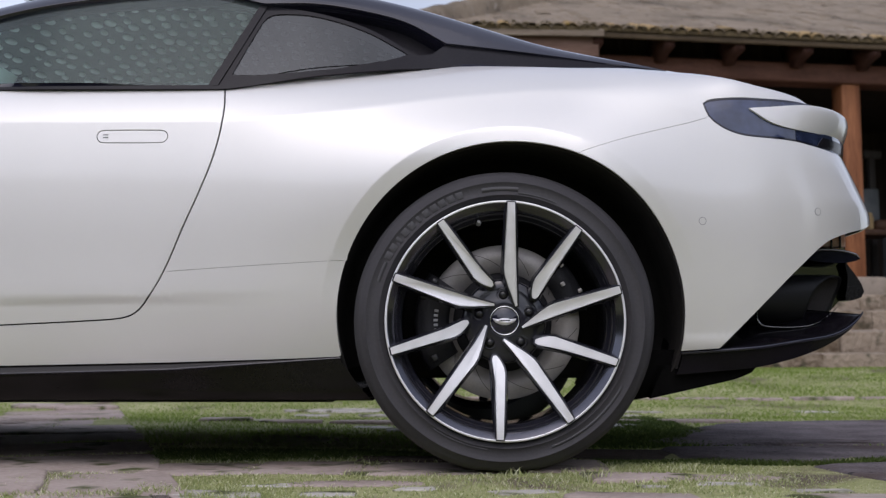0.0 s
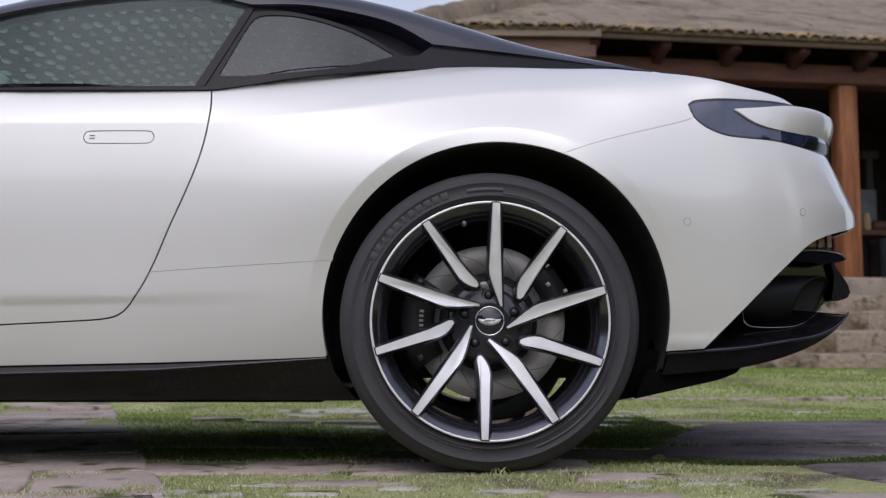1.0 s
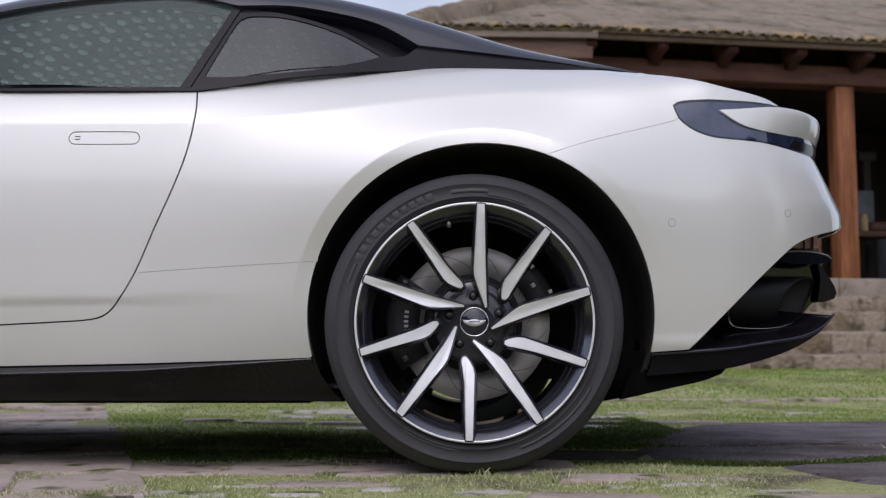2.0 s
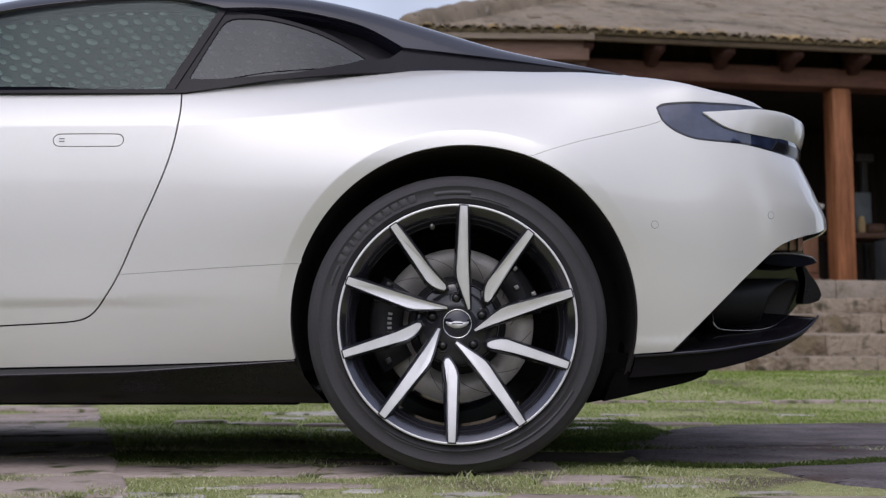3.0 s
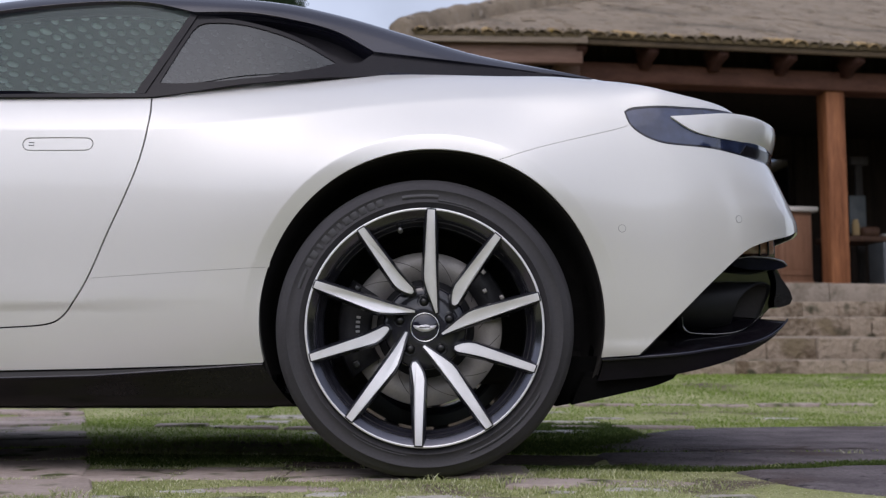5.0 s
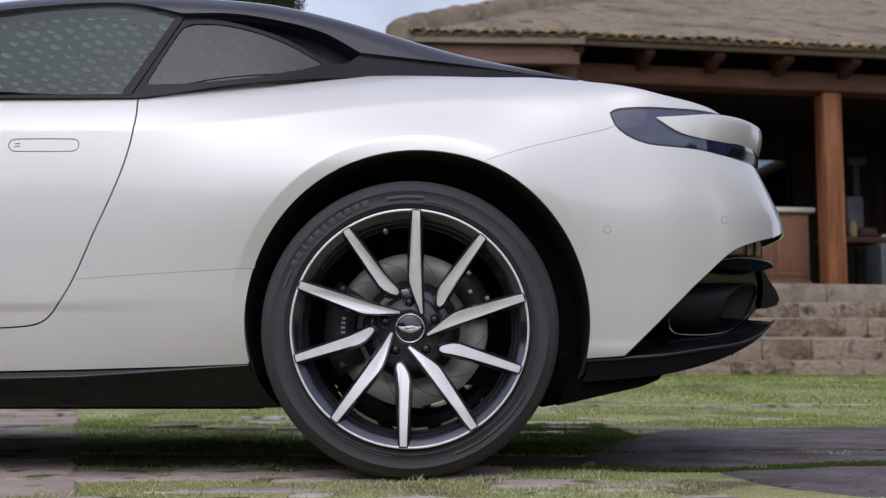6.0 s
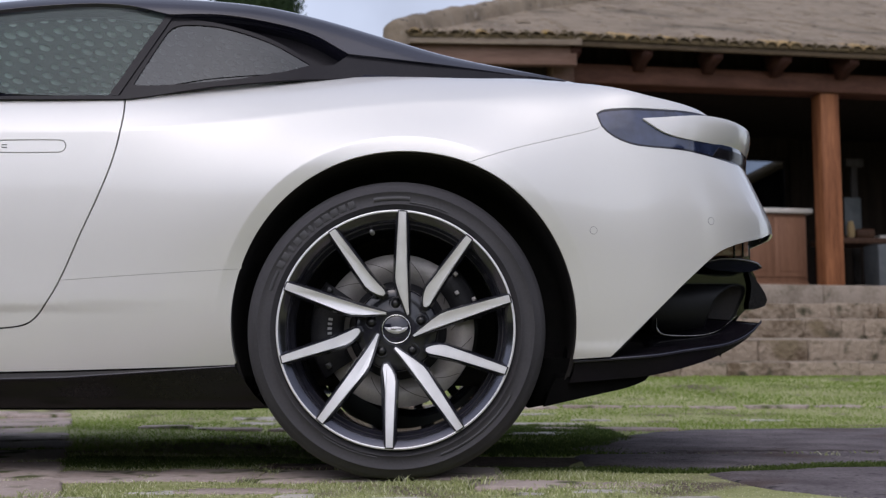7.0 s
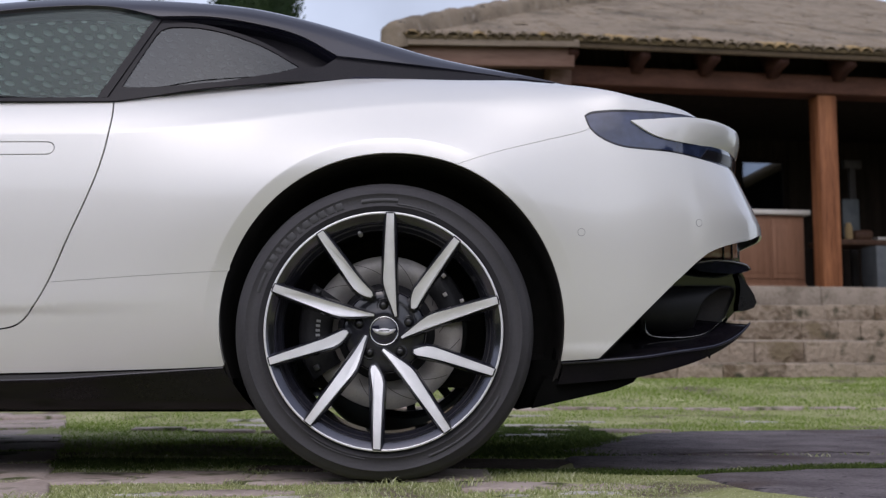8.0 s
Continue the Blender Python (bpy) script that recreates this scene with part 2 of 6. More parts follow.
def crease_z(a):
    """Height of the shoulder crease, eased where its course bends."""
    return np.mean([np.interp(a + d, CREASE[:, 0], CREASE[:, 1]) for d in np.linspace(-0.06, 0.06, 9)], axis=0)


def skin(a, z):
    """A point on the car's side."""
    a, z = np.asarray(a, float), np.asarray(z, float)
    x, y = plan(a, z)
    x1, y1 = plan(a + 0.004, z)
    x0, y0 = plan(a - 0.004, z)
    tx, ty = x1 - x0, y1 - y0
    n = np.hypot(tx, ty) + 1e-9
    o = inset(a, z)
    return np.stack([x - o * ty / n, y + o * tx / n, z], axis=-1)


def cabin(a, z):
    """A point on the side of the glasshouse: leans in, and narrows to the tail."""
    a, z = np.asarray(a, float), np.asarray(z, float)
    y = 0.100 + 0.52 * (z - 0.925) + 0.20 * smooth(-0.55, 0.75, a) + 0.12 * smooth(-1.1, -2.0, a)
    return np.stack([a, y, z], axis=-1)

# ---- mesh helpers ----


def part(name, bm, mat, parent=None, label="", smooth_faces=True):
    """Links a bmesh, or a ready mesh, as one mesh object."""
    if isinstance(bm, bpy.types.Mesh):
        me = bm
    else:
        me = bpy.data.meshes.new(name)
        bmesh.ops.recalc_face_normals(bm, faces=bm.faces[:])
        bm.to_mesh(me)
        bm.free()
        for p in me.polygons:
            p.use_smooth = smooth_faces
    if not me.materials:
        me.materials.append(mat)
    ob = new(name, me)
    ob.parent = parent
    return tagged(ob, label)


def base(name, at=(0, 0, 0), turn=0.0):
    ob = new(name)
    ob.matrix_world = pose(*at, 0, 0, turn)
    return ob


def box(bm, lo, hi, bevel=0.0, m=None):
    """A box with its edges taken off."""
    lo, hi = Vector(lo), Vector(hi)
    g = bmesh.ops.create_cube(bm, size=1.0)
    bmesh.ops.scale(bm, vec=hi - lo, verts=g["verts"])
    bmesh.ops.translate(bm, vec=(lo + hi) / 2, verts=g["verts"])
    vs = g["verts"]
    if bevel:
        es = list({e for v in vs for e in v.link_edges})
        r = bmesh.ops.bevel(bm, geom=es, offset=bevel, segments=2, affect="EDGES", profile=0.5)
        vs = r["verts"]
        vs = list({v for f in r["faces"] for v in f.verts} | {v for v in vs if v.is_valid})
    if m is not None:
        bmesh.ops.transform(bm, matrix=m, verts=[v for v in vs if v.is_valid])
    return vs


def sharp(ob, degrees=35):
    """Smooth shading that keeps hard edges."""
    me = ob.data
    b = bmesh.new()
    b.from_mesh(me)
    for e in b.edges:
        e.smooth = len(e.link_faces) == 2 and e.calc_face_angle(0) < radians(degrees)
    b.to_mesh(me)
    b.free()
    return ob


def spline(pts, step=0.012, closed=True):
    """A smooth line through points (a, z); a third value 1 marks a corner."""
    pts = [tuple(p) + (0,) * (3 - len(p)) for p in pts]
    n = len(pts)
    out = []
    for i in range(n if closed else n - 1):
        p1, p2 = pts[i], pts[(i + 1) % n]
        p0 = pts[i - 1] if (closed or i > 0) else p1
        p3 = pts[(i + 2) % n] if (closed or i < n - 2) else p2
        q0, q1, q2, q3 = (np.array(p[:2], float) for p in (p0, p1, p2, p3))
        d = np.linalg.norm(q2 - q1)
        m1 = (q2 - q1) if p1[2] else (q2 - q0) * d / (np.linalg.norm(q1 - q0) + d + 1e-9)
        m2 = (q2 - q1) if p2[2] else (q3 - q1) * d / (np.linalg.norm(q3 - q2) + d + 1e-9)
        k = max(1, int(d / step))
        for j in range(k):
            t = j / k
            out.append((2 * t**3 - 3 * t**2 + 1) * q1 + (t**3 - 2 * t**2 + t) * m1 + (-2 * t**3 + 3 * t**2) * q2 + (t**3 - t**2) * m2)
    if not closed:
        out.append(np.array(pts[-1][:2], float))
    return np.array(out)


def inside(poly, p):
    x, y = p[:, 0][:, None], p[:, 1][:, None]
    x0, y0 = poly[:, 0], poly[:, 1]
    x1, y1 = np.roll(x0, -1), np.roll(y0, -1)
    c = ((y0 > y) != (y1 > y)) & (x < (x1 - x0) * (y - y0) / (y1 - y0 + 1e-15) + x0)
    return c.sum(1) % 2 == 1


def shrink(poly, d):
    """The outline moved inward by d."""
    a = np.roll(poly, 1, 0)
    b = np.roll(poly, -1, 0)
    t = b - a
    t /= np.linalg.norm(t, axis=1)[:, None] + 1e-12
    n = np.stack([-t[:, 1], t[:, 0]], 1)
    area = np.sum(poly[:, 0] * np.roll(poly[:, 1], -1) - np.roll(poly[:, 0], -1) * poly[:, 1])
    return poly + n * d * (1 if area > 0 else -1)


def sheet(name, outline, surface, thick=0.014, gap=0.0, step=0.022, offset=0.0, holes=(), mirror=False, guides=()):
    """A panel cut out of a surface: smooth front with true normals, rounded rim turned inward."""
    loops = [shrink(np.asarray(outline), gap)] + [shrink(np.asarray(h), -gap) for h in holes]
    lo, hi = loops[0].min(0), loops[0].max(0)
    gx, gy = np.meshgrid(np.arange(lo[0] + step / 3, hi[0], step), np.arange(lo[1] + step / 3, hi[1], step))
    g = np.stack([gx.ravel(), gy.ravel()], 1)
    ok = inside(loops[0], g)
    for h in loops[1:]:
        ok &= ~inside(h, g)
    for d in (0.007, 0.016, 0.0265, 0.0335, 0.0385, 0.046):
        for lp in loops[:1]:
            g = np.concatenate([g, shrink(lp, d)])
    if len(guides):
        line = np.concatenate(guides)
        g = np.concatenate([g[np.array([np.min(np.sum((line - q) ** 2, axis=1)) for q in g]) > 0.007**2], line])
    ok = inside(loops[0], g)
    for h in loops[1:]:
        ok &= ~inside(h, g)
    edge = np.concatenate(loops)
    g = g[ok]
    if len(g):
        near = np.array([np.min(np.sum((edge - q) ** 2, axis=1)) for q in g])
        g = g[near > 0.0055**2]
    verts, edges, k = [], [], 0
    for lp in loops:
        verts += [Vector(q) for q in lp]
        edges += [(k + i, k + (i + 1) % len(lp)) for i in range(len(lp))]
        k += len(lp)
    verts += [Vector(q) for q in g]
    cv, _, cf, *_ = geometry.delaunay_2d_cdt(verts, edges, [], 0, 1e-6)
    P = np.array([tuple(v) for v in cv])
    Fc = np.array([f for f in cf if len(f) == 3])
    mid = P[Fc].mean(1)
    keep = inside(loops[0], mid)
    for h in loops[1:]:
        keep &= ~inside(h, mid)
    Fc = Fc[keep]
    e = 0.0008
    S0 = surface(P[:, 0], P[:, 1])
    du = surface(P[:, 0] + e, P[:, 1]) - surface(P[:, 0] - e, P[:, 1])
    dv = surface(P[:, 0], P[:, 1] + e) - surface(P[:, 0], P[:, 1] - e)
    N = np.cross(du, dv)
    N /= np.linalg.norm(N, axis=1)[:, None] + 1e-12
    S0 = S0 - N * offset
    # rim
    once = {}
    for f in Fc:
        for i in range(3):
            a, b = int(f[i]), int(f[(i + 1) % 3])
            if (b, a) in once:
                del once[(b, a)]
            else:
                once[(a, b)] = 1
    V, NN, faces = [tuple(p) for p in S0], [tuple(p) for p in N], [tuple(int(i) for i in f) for f in Fc]
    ring = {}

    def rim(i, side):
        if i not in ring:
            ring[i] = (len(V), len(V) + 1)
            V.append(tuple(S0[i] + side * 0.0004 - N[i] * 0.0012))
            NN.append(tuple((side + N[i] * 0.3) / np.linalg.norm(side + N[i] * 0.3)))
            V.append(tuple(S0[i] + side * 0.0004 - N[i] * thick))
            NN.append(tuple(side))
        return ring[i]

    for a, b in once:
        d = S0[b] - S0[a]
        side = np.cross(d, N[a])
        side /= np.linalg.norm(side) + 1e-12
        a1, a2 = rim(a, side)
        b1, b2 = rim(b, side)
        faces += [(b, a, a1, b1), (b1, a1, a2, b2)]
    V, NN = np.array(V), np.array(NN)
    if mirror:
        V[:, 1], NN[:, 1] = 2 * YC - V[:, 1], -NN[:, 1]
        faces = [f[::-1] for f in faces]
    me = bpy.data.meshes.new(name)
    me.from_pydata([tuple(v) for v in V], [], faces)
    for p in me.polygons:
        p.use_smooth = True
    me.normals_split_custom_set_from_vertices([tuple(v) for v in NN])
    return me


def panel(name, outline, surface, mat, parent, label="", both=True, **kw):
    """One body panel on the near side, and its twin on the far side."""
    obs = []
    for mirror in ((False, True) if both else (False,)):
        obs.append(part(name, sheet(name, outline, surface, mirror=mirror, **kw), mat, parent, label))
    return obs[0]


def loft(rows, closed=False):
    """A bmesh skinned over rows of points."""
    bm = bmesh.new()
    vs = [[bm.verts.new(p) for p in r] for r in rows]
    for r0, r1 in zip(vs, vs[1:]):
        k = len(r0)
        for i in range(k if closed else k - 1):
            q = (r0[i], r0[(i + 1) % k], r1[(i + 1) % k], r1[i])
            if len({v.co.to_tuple(6) for v in q}) > 2:
                bm.faces.new(q)
    return bm


def lathe(profile, n=96, closed=False):
    """A bmesh turned round the y axis from (radius, y) points."""
    rows = []
    for i in range(n):
        t = 2 * math.pi * i / n
        rows.append([(r * math.cos(t), y, r * math.sin(t)) for r, y in profile])
    rows.append(rows[0])
    bm = loft(rows, closed)
    bmesh.ops.remove_doubles(bm, verts=bm.verts[:], dist=1e-5)
    return bm


def prism(bm, outline, y0, y1, taper=0.0, back_grow=0.0):
    """A closed outline in x, z with its front at y0 (a number or a function of x, z) and its back at y1."""
    f = (lambda x, z: y0) if not callable(y0) else y0
    c = np.mean(outline, axis=0)
    front = [bm.verts.new((x, f(x, z), z)) for x, z in outline]
    grown = shrink(np.asarray(outline, float), -back_grow)
    back = [bm.verts.new((x, y1 if not callable(y1) else y1(x, z), z)) for x, z in grown]
    n = len(front)
    fs = [bm.faces.new(front), bm.faces.new(back[::-1])]
    for i in range(n):
        fs.append(bm.faces.new((front[i], back[i], back[(i + 1) % n], front[(i + 1) % n])))
    return fs

# ---- the car ----
car = tagged(base("car"), "pearl white two-door grand tourer with black roof parked on grassy paving", "car")


def trim_top(a):
    """Where the white flank meets the black roof trim."""
    return np.interp(a, [-3.9, -1.95, -1.25, -0.712, -0.616, -0.478, -0.265, -0.05, 0.093, 0.237, 0.449], [0.62, 0.929, 0.934, 0.933, 0.949, 0.978, 1.001, 1.005, 1.001, 0.997, 0.994])


def arch(x, lo, hi, n=60):
    """Points of the wheel opening's edge from angle lo to hi, degrees from the rear."""
    t = np.radians(np.linspace(lo, hi, n))
    return [(x + ARCH_R * math.cos(v), ARCH_Z + ARCH_R * math.sin(v)) for v in t]


SHUT = [(-0.685, 0.933), (-0.678, 0.873), (-0.682, 0.813), (-0.698, 0.741), (-0.726, 0.663), (-0.764, 0.574), (-0.809, 0.466), (-0.848, 0.399), (-0.878, 0.366), (-0.912, 0.353), (-1.0, 0.346), (-1.203, 0.336)]
shut = spline(SHUT, closed=False)
seam_low = spline([(-0.811, 0.465), (-0.6, 0.479), (-0.372, 0.491)], closed=False)
seam_up = spline([(0.172, 0.739), (0.295, 0.781), (0.504, 0.838)], closed=False)
top_line = np.array([(a, trim_top(a)) for a in np.linspace(-0.685, 0.449, 70)])
lamp_low = spline([(0.492, 0.874), (0.504, 0.841), (0.531, 0.818), (0.566, 0.802), (0.608, 0.793), (0.736, 0.788), (0.813, 0.781), (0.90, 0.777), (1.05, 0.777), (1.30, 0.778), (TAIL_END - 0.001, 0.778)], closed=False)
lamp_up = spline([(0.492, 0.874), (0.505, 0.882), (0.529, 0.887), (0.600, 0.891), (0.690, 0.892), (0.776, 0.895), (0.86, 0.896), (0.98, 0.895)], closed=False)
crest_back = np.array([(a, crest(a) - 0.0015) for a in np.linspace(0.449, 1.0, 40)])


def ang(p):
    return math.degrees(math.atan2(p[1] - ARCH_Z, p[0] - ARCH_X))


k_seam = int(np.argmin(np.hypot(shut[:, 0] + 0.811, shut[:, 1] - 0.465)))
door_front = [(-1.98, 0.345), (-2.02, 0.60), (-1.95, 0.917)]
door_out = np.concatenate([shut, spline([(-1.203, 0.336), (-1.6, 0.335), (-1.9, 0.340)], closed=False)[1:], np.array(door_front)[:2], [(a, trim_top(a)) for a in np.linspace(-1.95, -0.70, 60)]])
DOOR_HANDLE = spline([(-0.981, 0.795), (-0.975, 0.8058), (-0.961, 0.8080), (-0.834, 0.8080), (-0.820, 0.8058), (-0.814, 0.795), (-0.820, 0.7842), (-0.834, 0.7820), (-0.961, 0.7820), (-0.975, 0.7842)], step=0.004)
door = panel("door", door_out, skin, M_PAINT, car, "long white door with a flush pull handle", gap=0.0040, holes=[DOOR_HANDLE], step=0.014, guides=[np.array([(a, float(crease_z(a)) + k) for a in np.arange(-1.93, -0.70, 0.012)]) for k in (-0.014, -0.007, 0.0, 0.007, 0.014)])
handle = part("handle", sheet("handle", DOOR_HANDLE, skin, gap=-0.0012, offset=0.0004, step=0.01), M_PAINT, door, "flush white handle")
for dz in (-0.0035, 0.0035):
    bm = bmesh.new()
    p = skin(-0.962, 0.7955 + dz)
    box(bm, (p[0] - 0.0065, p[1] - 0.001, p[2] - 0.0007), (p[0] + 0.0065, p[1] + 0.004, p[2] + 0.0007))
    part("handle_mark", bm, M_SATIN, door)

quarter_out = np.concatenate([shut[: k_seam + 1], seam_low[1:], arch(ARCH_X, ang((-0.372, 0.491)), ang((0.172, 0.739)))[1:], seam_up[1:-1], lamp_low[:14][::-1][lamp_low[:14][::-1][:, 1] > 0.838], lamp_up[1:], [(1.0, crest(1.0) - 0.0015)], crest_back[::-1][1:], top_line[::-1][1:-1]])
crease_lines = [np.array([(a, float(crease_z(a)) + k) for a in np.arange(-0.66, 0.42, 0.009)]) for k in (-0.014, -0.007, 0.0, 0.007, 0.014)]
panel("rear_quarter", quarter_out, skin, M_PAINT, car, "swollen white rear haunch", gap=0.0007, thick=0.007, guides=crease_lines)
rocker_out = np.concatenate([shut[k_seam:], [(-1.6, 0.335), (-1.9, 0.340), (-2.30, 0.345), (-2.36, 0.245)], [(a, np.interp(a, [-2.4, -1.206, -0.799, -0.528, -0.389], [0.235, 0.241, 0.249, 0.257, 0.263])) for a in np.linspace(-2.34, -0.392, 50)], arch(ARCH_X, 192.5, ang((-0.372, 0.491)))[:], seam_low[::-1][1:-1]])
panel("rocker_panel", rocker_out, skin, M_PAINT, car, gap=0.0007, step=0.014)
bump_low = spline([(0.423, 0.276), (0.515, 0.282, 1), (0.573, 0.338), (0.639, 0.404), (0.708, 0.471), (0.784, 0.535), (0.831, 0.556), (0.890, 0.572), (0.96, 0.586), (1.04, 0.604), (1.12, 0.615), (1.30, 0.615)], closed=False)
k_l = int(np.argmin(np.abs(lamp_low[:, 0] - 0.505) + np.abs(lamp_low[:, 1] - 0.842)))
bump_out = np.concatenate([arch(ARCH_X, ang((0.172, 0.739)), -11.2), bump_low[1:], [(TAIL_END - 0.001, 0.615), (TAIL_END - 0.001, 0.785)], lamp_low[k_l:][::-1], seam_up[::-1][1:-1]])
bumper = panel("rear_bumper", bump_out, skin, M_PAINT, car, "white rear bumper corner", gap=0.0007, thick=0.007)


def ring(bm, at, normal, r0, r1, h, n=20):
    """A small raised ring standing on a surface."""
    q = Vector(normal).to_track_quat("Z", "Y").to_matrix().to_4x4()
    q.translation = at
    rows = []
    for i in range(n + 1):
        t = 2 * math.pi * i / n
        rows.append([q @ Vector((r * math.cos(t), r * math.sin(t), z)) for r, z in ((r1, -0.002), (r1, h * 0.5), ((r0 + r1) / 2, h), (r0, h * 0.5), (r0, -0.002))])
    b = loft(rows)
    me = bpy.data.meshes.new("ring")
    b.to_mesh(me)
    b.free()
    bm.from_mesh(me)


for a, z in ((0.469, 0.582), (0.764, 0.614)):
    e = 0.002
    n = np.cross(skin(a + e, z) - skin(a - e, z), skin(a, z + e) - skin(a, z - e))
    n /= np.linalg.norm(n)
    at = skin(a, z)
    bm = bmesh.new()
    ring(bm, at, n, 0.0082, 0.0096, 0.0004)
    part("sensor_ring", bm, M_SENSOR, bumper, "thin grey ring")
    bm = bmesh.new()
    q = Vector(n).to_track_quat("Z", "Y").to_matrix().to_4x4()
    q.translation = at + n * 0.0004
    bmesh.ops.create_circle(bm, cap_ends=True, segments=20, radius=0.0083, matrix=q)
    part("parking_sensor", bm, M_PAINT, bumper)

# smoked lamp that wraps under the tail's lip
def lamp_skin(a, z):
    """The lamp's lens: leans out to meet the underside of the lip."""
    a, z = np.asarray(a, float), np.asarray(z, float)
    p = skin(a, z)
    e = 0.003
    d = skin(a + e, 0.80 + 0 * z) - skin(a - e, 0.80 + 0 * z)
    n = np.stack([d[..., 1], -d[..., 0], 0 * z], -1)
    n /= np.linalg.norm(n, axis=-1)[..., None] + 1e-12
    out = 0.020 * smooth(0.62, 1.08, a) * np.clip((z - 0.780) / 0.04, 0, 1)
    return p + n * out[..., None]


lamp_out = np.concatenate([lamp_low, [(TAIL_END - 0.001, 0.893)], lamp_up[::-1][:-1]])
panel("lamp_border", lamp_out, lamp_skin, M_BLACK, car, gap=0.0012, offset=0.0004, thick=0.004, step=0.05, holes=[shrink(lamp_out, 0.0060)])
tail_light = panel("tail_light", lamp_out, lamp_skin, M_LAMP, car, "smoked black wraparound tail lamp with the sky's blue reflection in its colour", gap=0.0016, offset=0.0015)

strip = spline([(0.83, 0.783, 1), (1.00, 0.782), (1.20, 0.784, 1), (1.20, 0.830), (1.00, 0.812), (0.86, 0.808, 1)])
panel("lamp_strip", strip, lamp_skin, M_FRIT, car, "dark lower strip of the lamp", gap=0.001, offset=-0.0006)


def lip_skin(a, z):
    """The tail's lip: stands out of the skin more and more towards the back."""
    p = skin(a, np.minimum(z, 0.90))
    q = skin(a, 0.80 + 0 * z)
    e = 0.003
    d = skin(a + e, 0.80 + 0 * z) - skin(a - e, 0.80 + 0 * z)
    n = np.stack([d[..., 1], -d[..., 0], 0 * z], -1)
    n /= np.linalg.norm(n, axis=-1)[..., None] + 1e-12
    g = smooth(0.60, 1.08, np.asarray(a))
    out = 0.004 + g * 0.060 * (1 - np.clip((0.884 - z) / 0.074, 0, 1) ** 1.5)
    p = p + n * out[..., None]
    p[..., 2] = z
    return p


lip_up = spline([(0.629, 0.864), (0.70, 0.870), (0.80, 0.881), (0.90, 0.8845), (1.00, 0.882), (1.10, 0.883), (1.25, 0.884), (TAIL_END - 0.001, 0.884)], closed=False)
lip_low = spline([(0.629, 0.862), (0.687, 0.829), (0.754, 0.817), (0.865, 0.815), (0.96, 0.818), (1.04, 0.821), (1.12, 0.822), (1.25, 0.822), (TAIL_END - 0.001, 0.822)], closed=False)
panel("tail_lip", np.concatenate([lip_low, lip_up[::-1]]), lip_skin, M_PAINT, car, "upswept white tail lip", thick=0.05, step=0.015)

# front wing, bonnet and deck close the body
wing_out = np.concatenate([[(-2.02, 0.60), (-1.98, 0.345), (-2.30, 0.345), (-2.38, 0.30)], arch(ARCH_X - WHEELBASE, -8, 188), [(-3.4, 0.27), (NOSE_END + 0.001, 0.25), (NOSE_END + 0.001, 0.60)], [(a, crest(a) - 0.0015) for a in np.linspace(-3.75, -1.96, 50)]])
panel("front_wing", wing_out, skin, M_PAINT, car, gap=0.002, step=0.035)
rows = []
for a in np.linspace(0.30, TAIL_END, 40):
    p = skin(a, crest(a) - 0.0016)
    rows.append([(p[0] + 0.0 * v, p[1] + (YC - p[1]) * 2 * v, p[2] - 0.004 + 0.03 * math.sin(math.pi * v) * smooth(TAIL_END, 0.6, a)) for v in np.linspace(0, 1, 15)])
part("boot_lid", loft(rows), M_PAINT, car)
rows = []
for a in np.linspace(NOSE_END, -1.80, 40):
    p = skin(a, crest(a) - 0.0016)
    rows.append([(p[0], p[1] + (YC - p[1]) * 2 * v, p[2] + 0.07 * math.sin(math.pi * v) ** 0.8 * smooth(NOSE_END, -3.0, a)) for v in np.linspace(0, 1, 15)])
part("bonnet", loft(rows), M_PAINT, car)
for side in (0, 1):
    rows = []
    for a in np.linspace(-1.96, 0.44, 60):
        p, q = skin(a, trim_top(a)), cabin(a, trim_top(a) + 0.012)
        r = [p, (p + q) / 2 + [0, 0, 0.004], q]
        rows.append([(v[0], 2 * YC - v[1] if side else v[1], v[2] - 0.002) for v in r])
    part("shoulder_ledge", loft(rows), M_BLACK, car)

# ---- roof, rails, glass ----
RAIL_A = [-1.98, -1.6, -1.2, -0.9, -0.68, -0.517, -0.366, -0.215, -0.064, 0.088, 0.240, 0.393, 0.470]
RAIL_Z = [0.93, 1.10, 1.215, 1.252, 1.250, 1.240, 1.224, 1.191, 1.148, 1.105, 1.071, 1.039, 1.021]
rail_line = spline(list(zip(RAIL_A, RAIL_Z)), closed=False)


def rail_z(a):
    return np.interp(a, rail_line[:, 0], rail_line[:, 1])


def rail_skin(a, z):
    p = cabin(a, z)
    t = np.clip((z - (rail_z(a) - 0.055)) / 0.055, 0, 0.999)
    w = 0.05 * smooth(0.47, 0.1, np.asarray(a))
    p[..., 1] += w * (1 - np.sqrt(1 - t * t)) - 0.016
    return p


GROOVE = [(-0.136, 1.071), (0.028, 1.060), (0.179, 1.050), (0.333, 1.036), (0.426, 1.026), (0.470, 1.020)]
groove = spline(GROOVE, closed=False)
glass_top = spline([(-1.86, 0.940), (-1.6, 1.05), (-1.3, 1.145), (-1.05, 1.195), (-0.86, 1.215), (-0.737, 1.212), (-0.609, 1.180)], closed=False)
pocket_up = spline([(-0.609, 1.180), (-0.476, 1.180), (-0.357, 1.162), (-0.239, 1.130), (-0.136, 1.071)], closed=False)
pocket_low = spline([(-0.609, 1.180), (-0.475, 1.158), (-0.356, 1.121), (-0.267, 1.072), (-0.215, 1.028)], closed=False)
